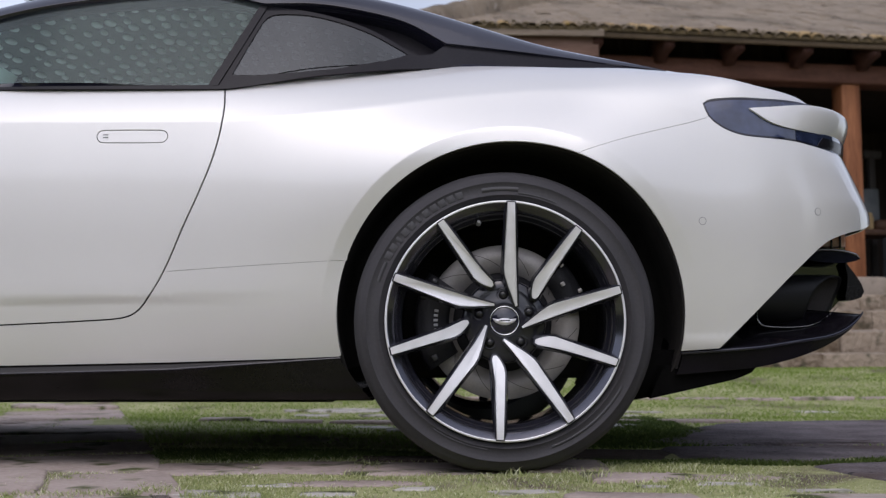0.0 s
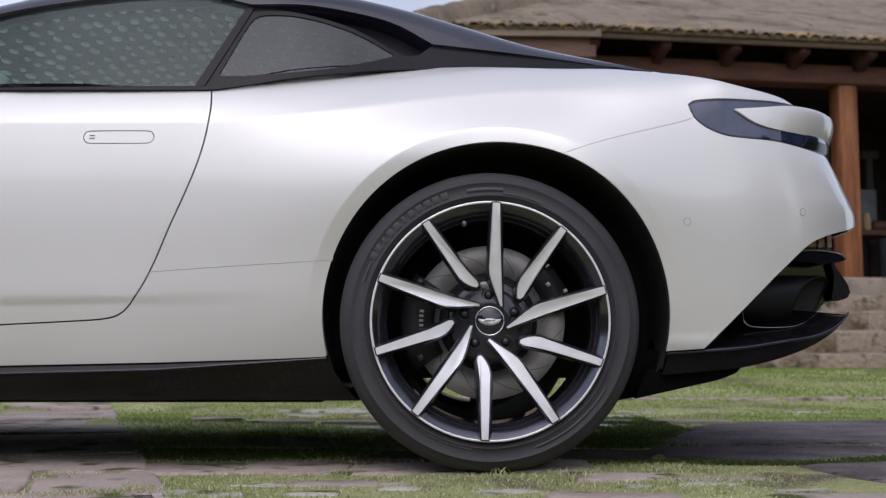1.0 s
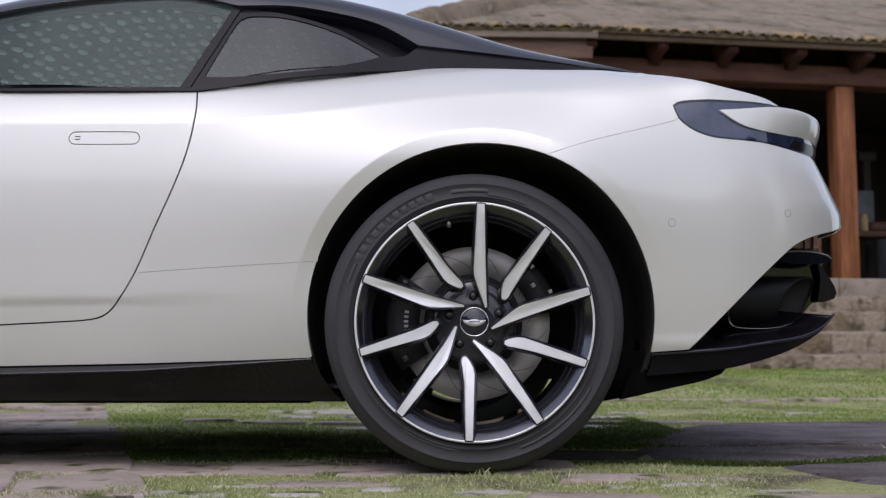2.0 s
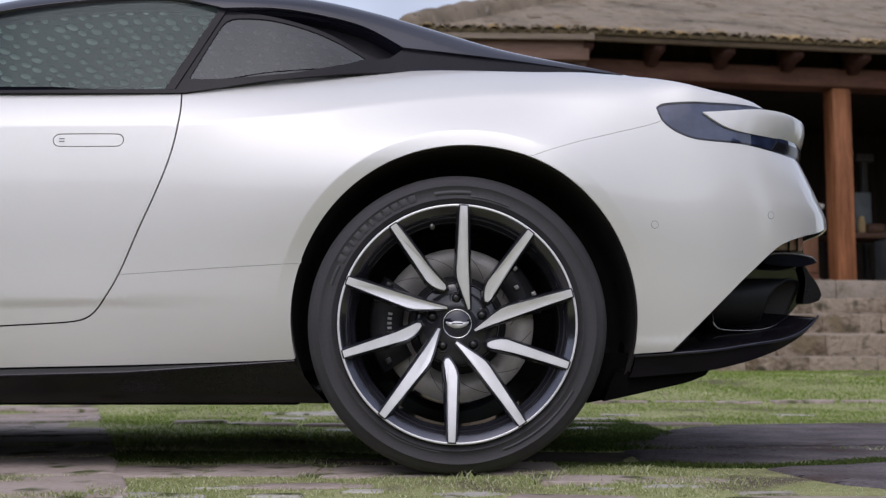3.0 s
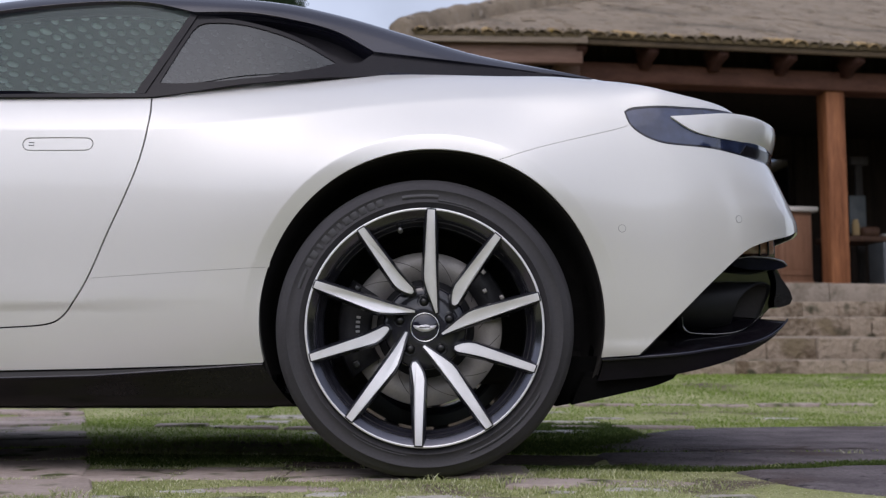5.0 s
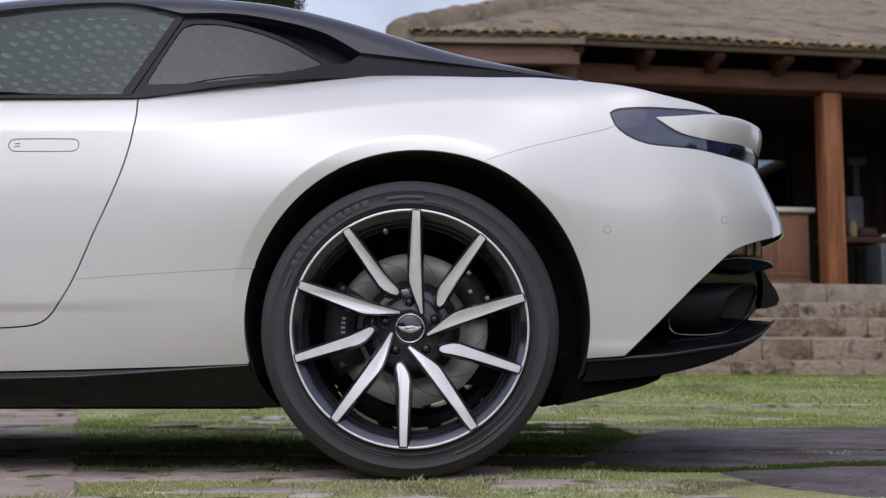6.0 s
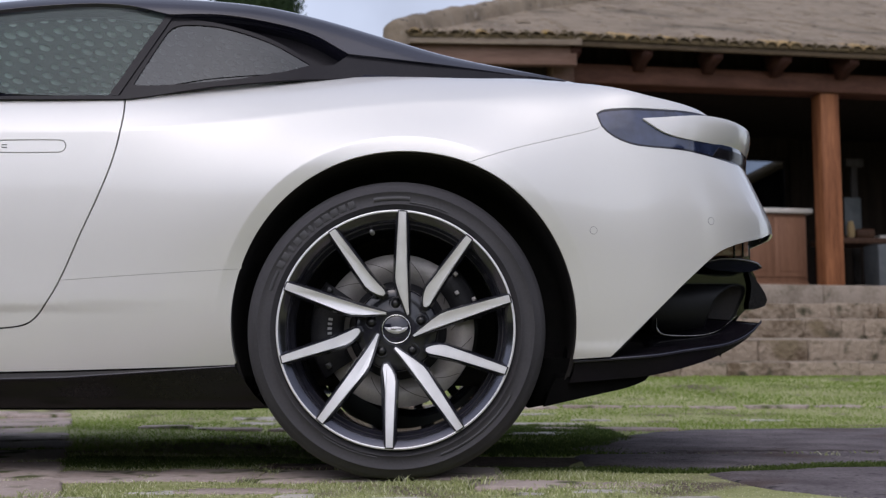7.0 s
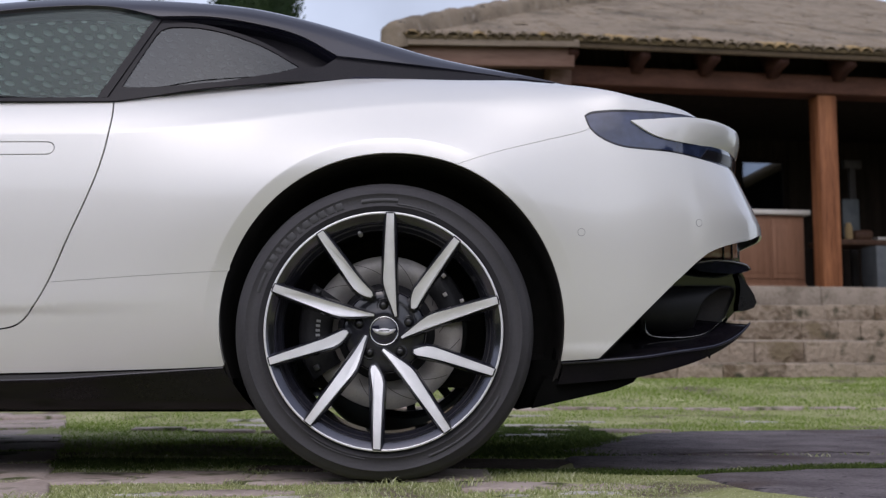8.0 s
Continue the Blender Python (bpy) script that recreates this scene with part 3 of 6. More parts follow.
frit_low = spline([(-0.712, 0.931), (-0.572, 0.943), (-0.406, 0.983), (-0.215, 1.028)], closed=False)
rail_low = np.concatenate([glass_top, pocket_up[1:], groove[1:]])
panel("roof_rail", np.concatenate([rail_low, rail_line[::-1][:-4]]), rail_skin, M_BLACK, car, "gloss black roof rail sweeping into the tail", gap=0.001, thick=0.05)
trim_up = np.concatenate([[(-1.90, 0.938), (-0.73, 0.936)], frit_low + [0, 0.003], [(-0.172, 1.039)], groove])
trim_lo = np.array([(a, np.interp(a, [-1.9, -1.246, -0.683, -0.614, -0.475, -0.265, -0.048, 0.178, 0.40, 0.470], [0.9235, 0.9235, 0.9235, 0.934, 0.960, 0.988, 1.005, 1.012, 1.013, 1.014])) for a in np.linspace(-1.9, 0.470, 90)])
panel("belt_trim", np.concatenate([trim_lo, trim_up[::-1]]), lambda a, z: cabin(a, z) - np.array([0, 0.006, 0]), M_FRIT, car, "gloss black waistline trim", gap=0.0006, thick=0.005)
door_glass = np.concatenate([[(-1.86, 0.930), (-0.718, 0.930)], glass_top[::-1][:-1]])
panel("side_window", door_glass, cabin, M_GLASS, car, "closed tinted door window", gap=0.003, thick=0.004, step=0.05)
qglass = spline([(-0.671, 0.968, 1), (-0.615, 1.110), (-0.598, 1.140), (-0.570, 1.150), (-0.474, 1.143), (-0.345, 1.100), (-0.235, 1.036, 1), (-0.336, 1.003), (-0.463, 0.982), (-0.603, 0.968)])
frit_out = np.concatenate([frit_low, pocket_low[::-1][1:-1], [(-0.6075, 1.178)]])
panel("window_border", frit_out, cabin, M_FRIT, car, "black printed border of the quarter light", gap=0.002, holes=[qglass], thick=0.003)
panel("pillar_cover", np.array([(-0.728, 0.934), (-0.704, 0.934), (-0.602, 1.174), (-0.622, 1.176)]), cabin, M_FRIT, car, "black strip over the door pillar", offset=-0.0035, thick=0.006)
panel("quarter_light", qglass, cabin, M_QGLASS, car, "fixed dark tinted quarter light", offset=0.003, thick=0.003, gap=-0.004, step=0.02)
panel("buttress_recess", np.concatenate([pocket_low, [(-0.172, 1.039)], pocket_up[::-1]])[:-1], cabin, M_FRIT, car, offset=0.035, gap=-0.012, thick=0.002)
bm = loft([[(a, cabin(a, z)[1] + (YC - cabin(a, z)[1]) * 2 * v, z - 0.006 + 0.028 * math.sin(math.pi * v)) for v in np.linspace(0.035, 0.965, 13)] for a in np.linspace(-1.35, 0.0, 30) for z in (float(rail_z(a)),)])
part("roof_skin", bm, M_BLACK, car)
for name, a0, a1 in (("windscreen", -1.97, -1.35), ("rear_window", 0.0, 0.46)):
    bm = loft([[(a, cabin(a, z)[1] + (YC - cabin(a, z)[1]) * 2 * v, z - 0.008 + 0.024 * math.sin(math.pi * v)) for v in np.linspace(0.035, 0.965, 13)] for a in np.linspace(a0, a1, 16) for z in (float(rail_z(a)),)])
    part(name, bm, M_GLASS, car)
# headlining seen through the side glass; its pale lumps imitate dashes reflected in that glass
bm = loft([[(a, 0.30 + 1.2 * v, rail_z(a) - 0.045 + 0.018 * math.sin(math.pi * v)) for v in np.linspace(0, 1, 12)] for a in np.linspace(-1.45, -0.15, 26)])
lining = part("headlining", bm, M_LINER, car, "grey headlining dotted like the reflection in the glass")
dash = np.random.default_rng(21)
bm = bmesh.new()
for i in range(28):
    for j in range(13):
        a, v = -1.44 + (i + dash.uniform(-0.16, 0.16)) * 0.046, 0.03 + (j + dash.uniform(-0.2, 0.2)) * 0.078
        k = dash.uniform(0.65, 1.25)
        c = (a, 0.30 + 1.2 * v, float(rail_z(a)) - 0.049 + 0.018 * math.sin(math.pi * v))
        g = bmesh.ops.create_icosphere(bm, subdivisions=2, radius=1.0, matrix=pose(*c) @ Matrix.Diagonal((0.0135 * k, 0.023 * k, 0.007, 1)))
tagged(part("quilting", bm, M_DASH, lining), kind="stuff")
bm = bmesh.new()
box(bm, (-1.9, 0.20, 0.80), (-0.1, 1.60, 0.86), 0.02)
part("cabin_floor", bm, M_HIDE, car)
for y in (0.36, 1.00):
    bm = bmesh.new()
    box(bm, (-0.98, y, 0.75), (-0.80, y + 0.46, 0.93), 0.05)
    part("seat_back", bm, M_HIDE, car, "cream leather seat back")

# ---- underside, sills, wheel wells ----
shell_out = np.concatenate([arch(ARCH_X, 200, -20), [(0.50, 0.33), (0.60, 0.40), (0.70, 0.50), (0.78, 0.565), (0.84, 0.592), (1.0, 0.615), (1.30, 0.615), (1.30, 0.90)], [(a, float(crest(a)) - 0.05) for a in np.linspace(1.0, -3.7, 90)], [(-3.7, 0.30), (-3.4, 0.28)], arch(ARCH_X - WHEELBASE, 190, -10)[::1], [(-2.3, 0.26), (-0.42, 0.27)]])
panel("inner_shell", shell_out, lambda a, z: skin(a, np.minimum(z, crest(a) - 0.05)), M_VOID, car, offset=0.022, thick=0.004, step=0.06)
for side in (0, 1):
    f = (lambda y: 2 * YC - y) if side else (lambda y: y)
    for xa in (ARCH_X, ARCH_X - WHEELBASE):
        rows = []
        for t in np.radians(np.linspace(-17, 197, 50)):
            r = ARCH_R + 0.004
            y0 = float(skin(xa + r * math.cos(t), max(ARCH_Z + r * math.sin(t), 0.27))[1]) + 0.012
            rows.append([(xa + r * k * math.cos(t), f(y), ARCH_Z + r * k * math.sin(t)) for k, y in ((1, y0), (1.0, 0.30), (0.94, 0.36), (0.45, 0.37))])
        part("wheel_well", loft(rows), M_VOID, car)
    rows = []
    for a in np.linspace(-2.38, -0.391, 60):
        zt = float(np.interp(a, [-2.4, -1.206, -0.799, -0.528, -0.389, -0.3], [0.235, 0.241, 0.249, 0.257, 0.263, 0.266]))
        ledge = float(np.interp(a, [-2.4, -1.206, -0.80, -0.56, -0.389], [0.222, 0.2245, 0.2345, 0.2505, 0.262]))
        w = float(smooth(-0.36, -0.75, a))
        ys = float(skin(a, zt)[1])
        sec = [(ys + 0.012, zt + 0.012), (ys + 0.004, zt - 0.002), (ys - 0.012 * w + 0.002, ledge + 0.002), (ys - 0.013 * w + 0.001, ledge - 0.004), (ys - 0.005 * w + 0.003, ledge - 0.012), (ys + 0.012, 0.19), (ys + 0.028, 0.163), (ys + 0.045, 0.1575), (0.40, 0.160), (0.40, 0.20)]
        rows.append([(a + (0.16 * max(0.0, (zt - z) / 0.1) ** 1.3 * 0.45 * float(smooth(-0.5, -0.39, a))), f(y), z) for y, z in sec])
    part("sill", loft(rows), M_CARBON, car, "black side sill blade")
    part("sill_edge", loft([[(r[3][0], r[3][1] + (0.0022 * math.cos(t) - 0.001) * (-1 if side else 1), r[3][2] + 0.002 + 0.0022 * math.sin(t)) for t in np.linspace(0, 2 * math.pi, 9)[:-1]] for r in rows], True), M_BLACK, car)
bm = bmesh.new()
box(bm, (-3.3, 0.45, 0.165), (-0.42, 1.35, 0.28), 0.02)
# unseen lower box, added to cut the light that leaks under the car
box(bm, (-3.1, 0.78, 0.128), (-0.46, 1.46, 0.20), 0.02)
box(bm, (-0.44, 0.50, 0.205), (0.38, 1.30, 0.28), 0.02)
box(bm, (-2.33, 0.11, 0.158), (-0.46, 1.69, 0.22), 0.02)
box(bm, (0.36, 0.34, 0.24), (0.60, 1.46, 0.30), 0.02)
part("floor_pan", bm, M_VOID, car)

# ---- tail below the bumper ----


def valance_skin(a, z):
    a, z = np.asarray(a, float), np.asarray(z, float)
    return np.stack([a, 0.055 + 1.25 * np.clip(a - 0.52, 0, 9) ** 2 + 0.015 * (0.28 - z) / 0.1, z], -1)


VAL_UP = [(0.430, 0.2755), (0.511, 0.281), (0.640, 0.294), (0.768, 0.310), (0.845, 0.327), (0.925, 0.372)]
VAL_LOW = [(0.920, 0.362), (0.890, 0.333), (0.815, 0.294), (0.735, 0.266), (0.655, 0.246), (0.60, 0.236), (0.50, 0.227), (0.415, 0.220)]
val_out = np.concatenate([spline(VAL_UP, closed=False), spline(VAL_LOW, closed=False), [(0.424, 0.245)]])
panel("valance", val_out, valance_skin, M_VALANCE, car, "gloss black lower rear valance", thick=0.30, step=0.015)
belly_out = spline([(0.385, 0.232, 1), (0.62, 0.245, 1), (0.603, 0.225, 1), (0.561, 0.209), (0.492, 0.193), (0.355, 0.162, 1), (0.370, 0.20, 1)])
panel("valance_belly", belly_out, lambda a, z: valance_skin(a, z) + np.array([0, 0.022, 0]), M_APRON, car, "matt black underside of the valance", thick=0.25, step=0.02)
bm = bmesh.new()
prism(bm, [(0.322, 0.157), (0.365, 0.165), (0.45, 0.19), (0.45, 0.28), (0.366, 0.28), (0.347, 0.22)], 0.14, 0.30)
part("well_apron", bm, M_APRON, car)
# bright rolled edge along the valance
rows = []
for a, z in spline([(0.425, 0.2715), (0.512, 0.277), (0.626, 0.286), (0.713, 0.299), (0.809, 0.312), (0.860, 0.327), (0.904, 0.350), (0.933, 0.375)], closed=False):
    p = valance_skin(a, z)
    rows.append([p + [0, -0.004 + 0.004 * math.cos(t), 0.0045 * math.sin(t)] for t in np.linspace(0, 2 * math.pi, 9)[:-1]])
part("valance_edge", loft(rows, True), M_BLACK, car)


def recess_skin(a, z):
    a, z = np.asarray(a, float), np.asarray(z, float)
    return np.stack([a, 0.50 - 0.12 * np.clip((0.40 - z) / 0.1, 0, 1) ** 2 - 0.08 * np.clip(z - 0.38, 0, 1) - 0.25 * np.clip(a - 0.90, 0, 1) + 0 * z, z], -1)


rec_out = spline([(0.56, 0.27, 1), (0.56, 0.40, 1), (0.80, 0.60, 1), (0.945, 0.60, 1), (0.968, 0.535), (0.985, 0.496), (0.983, 0.449), (0.955, 0.418), (0.912, 0.37), (0.86, 0.30, 1)])
panel("tail_recess", rec_out, recess_skin, M_RECESS, car, "gloss black recess round the exhaust", thick=0.02, step=0.03)
for side in (0, 1):
    rows = []
    for a, z in bump_low[3:]:
        if a > 0.985:
            break
        p = skin(a, z) + np.array([0, 0.006, 0.0])
        y2 = p[1] + 0.035 + 0.06 * float(smooth(0.60, 0.75, a)) - 0.075 * float(smooth(0.78, 0.86, a))
        r = [p, p + [0.002, 0.02, 0.003], (p[0] + 0.01 * smooth(0.7, 0.5, a), (p[1] + y2) / 2, p[2]), (p[0] - 0.005, y2, p[2] + 0.004)]
        rows.append([(v[0], 2 * YC - v[1] if side else v[1], v[2]) for v in r])
    part("bumper_return", loft(rows), M_SATIN, car)
# shelf under the bumper and the upright fin
bm = bmesh.new()
out = spline([(0.80, 0.535), (0.858, 0.548), (0.915, 0.544), (0.954, 0.533), (0.962, 0.522), (0.937, 0.513), (0.899, 0.510), (0.820, 0.519)])
prism(bm, out, 0.33, 0.90)
sharp(part("bumper_shelf", bm, M_BLACK, car))
rows = []
for a, z in spline([(0.815, 0.541), (0.858, 0.548), (0.915, 0.544), (0.950, 0.534), (0.958, 0.524)], closed=False):
    rows.append([(a, 0.329 + 0.004 * math.cos(t), z - 0.002 + 0.0035 * math.sin(t)) for t in np.linspace(0, 2 * math.pi, 9)[:-1]])
part("shelf_edge", loft(rows, True), M_PIANO, car)
# glossy trim under the bumper, coloured like what it mirrors
bm = bmesh.new()
box(bm, (0.80, 0.36, 0.555), (0.935, 1.44, 0.598), 0.004)
part("reflector", bm, M_TRIM_REFLECTION, car, "gloss trim strip with a red-brown reflection in its colour")
for x in (0.905, 0.928):
    bm = bmesh.new()
    box(bm, (x - 0.012, 0.353, 0.552), (x - 0.008, 0.365, 0.60), 0.001)
    part("reflector_rib", bm, M_BLACK, car)
bm = bmesh.new()
out = spline([(0.938, 0.520), (0.962, 0.492), (0.984, 0.458), (0.990, 0.438), (0.983, 0.423), (0.940, 0.414), (0.944, 0.446), (0.947, 0.485)])
prism(bm, out, 0.39, 0.44)
sharp(part("diffuser_fin", bm, M_CARBON, car))
bm = bmesh.new()
box(bm, (0.80, 0.44, 0.545), (0.962, 1.36, 0.60), 0.006)
part("plate_recess", bm, M_DARKCHROME, car)
# exhaust: an oval pipe with a slanting mouth
for y in (0.36, 2 * YC - 0.36):
    rows = []
    for i in range(41):
        t = 2 * math.pi * i / 40
        cy, cz = math.cos(t), math.sin(t)
        pw = lambda v: math.copysign(abs(v) ** 0.8, v)
        out = 1 if y < YC else -1
        yy, zz = y + 0.058 * pw(cy), 0.413 + 0.067 * pw(cz)
        cut = 0.868 + 0.040 * cz + 0.85 * (yy - y) * out
        rows.append([(0.66, yy, zz), (0.70, yy, zz), (cut - 0.006, yy, zz), (cut, y + (yy - y) * 0.97, 0.42 + (zz - 0.42) * 0.97), (cut - 0.002, y + (yy - y) * 0.90, 0.42 + (zz - 0.42) * 0.90), (cut - 0.012, y + (yy - y) * 0.88, 0.42 + (zz - 0.42) * 0.88), (0.74, y + (yy - y) * 0.86, 0.42 + (zz - 0.42) * 0.86), (0.73, y, 0.42)])
    pipe = part("exhaust_pipe", loft([r[:6] for r in rows]), M_PIPE, car, "dark satin oval exhaust tip")
    part("pipe_bore", loft([r[5:] for r in rows]), M_VOID, car)
    # flat oval flange under the pipe
    rows = []
    for v in spline([(0.662, 0.380), (0.662, 0.357), (0.672, 0.343), (0.690, 0.338), (0.739, 0.336), (0.786, 0.339), (0.820, 0.349), (0.849, 0.370), (0.869, 0.389)], closed=False, step=0.008):
        c = (v[0], y - 0.105 if y < YC else y + 0.105, v[1])
        rows.append([(c[0] + 0.0035 * math.cos(u), c[1] + 0.006 * math.sin(u), c[2] + 0.0035 * math.cos(u + 0.8)) for u in np.linspace(0, 2 * math.pi, 9)[:-1]])
    part("exhaust_flange", loft(rows, True), M_PIANO, car)

# ---- wheels ----
U = 0.001335          # wheel drawing unit
LONG = [(-4.8, 206, 1), (7.4, 206, 1), (14.4, 96, 1), (17, 58, 0), (21, 27.5, 1), (18.3, 26, 1), (9.3, 47.7, 0), (1.7, 65, 0), (-4.1, 81.5, 1), (-5.5, 93, 1)]
SHORT = [(-5.8, 205, 1), (5.8, 205, 1), (12.8, 106, 1), (17, 81, 1), (19.2, 69, 0), (17.5, 63, 0), (12.8, 61.7, 0), (3.5, 72.7, 0), (-1.2, 81.4, 1), (-4.1, 92, 1)]


def spoke_face(x, z):
    r = math.hypot(x, z)
    return -0.046 + 0.050 * (1 - min(1.0, r / 0.27)) ** 1.6 - 0.001


def wheel_parts(wheel):
    prof = [(0.272, 0.262), (0.290, 0.268), (0.318, 0.274), (0.340, 0.268), (0.3525, 0.250), (0.357, 0.225), (0.3572, 0.12), (0.357, 0.045), (0.3540, 0.012), (0.3475, -0.008), (0.338, -0.0205), (0.326, -0.0275), (0.3255, -0.0290), (0.3235, -0.0290), (0.323, -0.0280), (0.308, -0.0300), (0.296, -0.0295), (0.2955, -0.0310), (0.2935, -0.0310), (0.293, -0.0290), (0.286, -0.0260), (0.279, -0.018), (0.270, -0.008)]
    tyre = part("tyre", lathe(prof, 192), M_RUBBER, wheel, "low-profile black road tyre")
    # flatten where it stands on the ground, and cut the shoulder grooves
    for v in tyre.data.vertices:
        if v.co.z < -0.3465:
            v.co.z = -0.3465 + (v.co.z + 0.3465) * 0.08
    # raised blocks of the sidewall's marking: plain bars
    for i in range(11):
        bm = bmesh.new()
        t = 151 - i * 4.1
        w = 0.0085 if i not in (2, 5) else 0.0045
        m = pose(0, 0, 0, 0, -t, 0)
        box(bm, (0.3015, -0.0308, -w), (0.3185, -0.0285, w), 0.0006, m)
        part("sidewall_marking", bm, M_RUBBER2, wheel)
    for r0, t0, t1, w in ((0.3085, 84, 100, 0.005), (0.300, 66, 84, 0.0016), (0.3085, 154, 163, 0.004), (0.300, 236, 262, 0.0016), (0.309, 290, 330, 0.003)):
        rows = []
        for t in np.radians(np.linspace(t0, t1, 14)):
            rows.append([(r * math.cos(t), y, r * math.sin(t)) for r, y in ((r0 - w, -0.029), (r0 - w, -0.0308), (r0 + w, -0.0308), (r0 + w, -0.029))])
        part("sidewall_marking", loft(rows), M_RUBBER2, wheel)
    part("rim_edge", lathe([(0.2805, -0.0320), (0.2800, -0.0376), (0.2780, -0.0386), (0.2752, -0.0384), (0.2745, -0.0376), (0.277, -0.030)], 128, True), M_MACHINED, wheel, "bright machined rim edge")
    part("rim_lip", lathe([(0.2742, -0.0380), (0.2722, -0.0366), (0.2586, -0.0232), (0.2570, -0.0212), (0.2600, -0.0200)], 128), M_SMOKE, wheel, "smoked satin alloy rim lip")
    for k in range(5):
        for poly, tip in ((LONG, 2.8), (SHORT, 38.8)):
            th = radians(tip + 72 * k)
            c, s = math.cos(th), math.sin(th)
            fine = spline([((u * c + v * s) * U, (v * c - u * s) * U, k1) for u, v, k1 in poly], step=0.008)
            bm = bmesh.new()
            back = lambda x, z: spoke_face(x, z) + 0.020 + 0.016 * max(0.0, 1 - math.hypot(x, z) / 0.2)
            g = shrink(fine, -0.0042)
            prism(bm, [tuple(p) for p in g], lambda x, z: spoke_face(x, z) + 0.0075, back, back_grow=0.004)
            bmesh.ops.triangulate(bm, faces=[f for f in bm.faces if len(f.verts) > 4], ngon_method="EAR_CLIP")
            sp = sharp(part("spoke", bm, M_RIMBLACK, wheel))
            bm = bmesh.new()
            prism(bm, [tuple(p) for p in fine], spoke_face, lambda x, z: spoke_face(x, z) + 0.012, back_grow=0.0012)
            bmesh.ops.triangulate(bm, faces=[f for f in bm.faces if len(f.verts) > 4], ngon_method="EAR_CLIP")
            sharp(part("spoke_face", bm, M_MACHINED, wheel, "diamond-cut silver face"))
    hub = part("hub", lathe([(0.0005, 0.006), (0.034, 0.006), (0.040, 0.003), (0.052, 0.008), (0.078, 0.012), (0.094, 0.010), (0.100, 0.022), (0.098, 0.06), (0.0005, 0.06)], 64), M_RIMBLACK, wheel, "black wheel centre")
    for i in range(5):
        t = radians(-2 + 72 * i)
        m = pose(0.0615 * math.sin(t), 0, 0.0615 * math.cos(t))
        bm = lathe([(0.0005, 0.000), (0.0062, 0.000), (0.0076, 0.002), (0.0078, 0.006), (0.0112, 0.007), (0.0115, 0.012)], 18)
        bmesh.ops.transform(bm, matrix=m, verts=bm.verts[:])
        part("wheel_bolt", bm, M_SATIN, wheel)
        bm = lathe([(0.0125, 0.012), (0.0150, 0.0072), (0.0175, 0.012)], 24)
        bmesh.ops.transform(bm, matrix=m, verts=bm.verts[:])
        part("bolt_seat", bm, M_RIMBLACK, wheel)
    cap = part("centre_cap", lathe([(0.0005, -0.0035), (0.030, -0.0030), (0.0322, -0.0015), (0.0325, 0.006)], 48), M_BLACK, wheel, "round black centre cap")
    part("cap_ring", lathe([(0.0318, -0.001), (0.0325, -0.0042), (0.0342, -0.0042), (0.0350, 0.004)], 48), M_CHROME, wheel, "thin chrome ring")
    bm = bmesh.new()
    half = [(0.0, 0.0050), (0.008, 0.0045), (0.013, 0.0028), (0.0275, 0.0040), (0.026, 0.0005), (0.021, -0.0035), (0.012, -0.0070), (0.005, -0.0085), (0.0, -0.0085)]
    half = [(x, z * 1.25) for x, z in half]
    prism(bm, half + [(-x, z) for x, z in half[::-1][1:-1]], -0.0050, -0.003)
    part("cap_badge", bm, M_MACHINED, wheel, "plain silver winged shape")
    bm = bmesh.new()
    box(bm, (-0.013, -0.0056, -0.0008), (0.013, -0.0048, 0.0016))
    part("badge_bar", bm, M_BLACK, wheel)
    # valve
    t = radians(-14.4)
    bm = lathe([(0.0005, -0.012), (0.0035, -0.012), (0.0042, -0.009), (0.0042, 0.012), (0.006, 0.014), (0.006, 0.03)], 14)
    bmesh.ops.transform(bm, matrix=pose(0.240 * math.sin(t), 0, 0.240 * math.cos(t)), verts=bm.verts[:])
    part("valve", bm, M_MARK, wheel, "grey plastic valve cap")


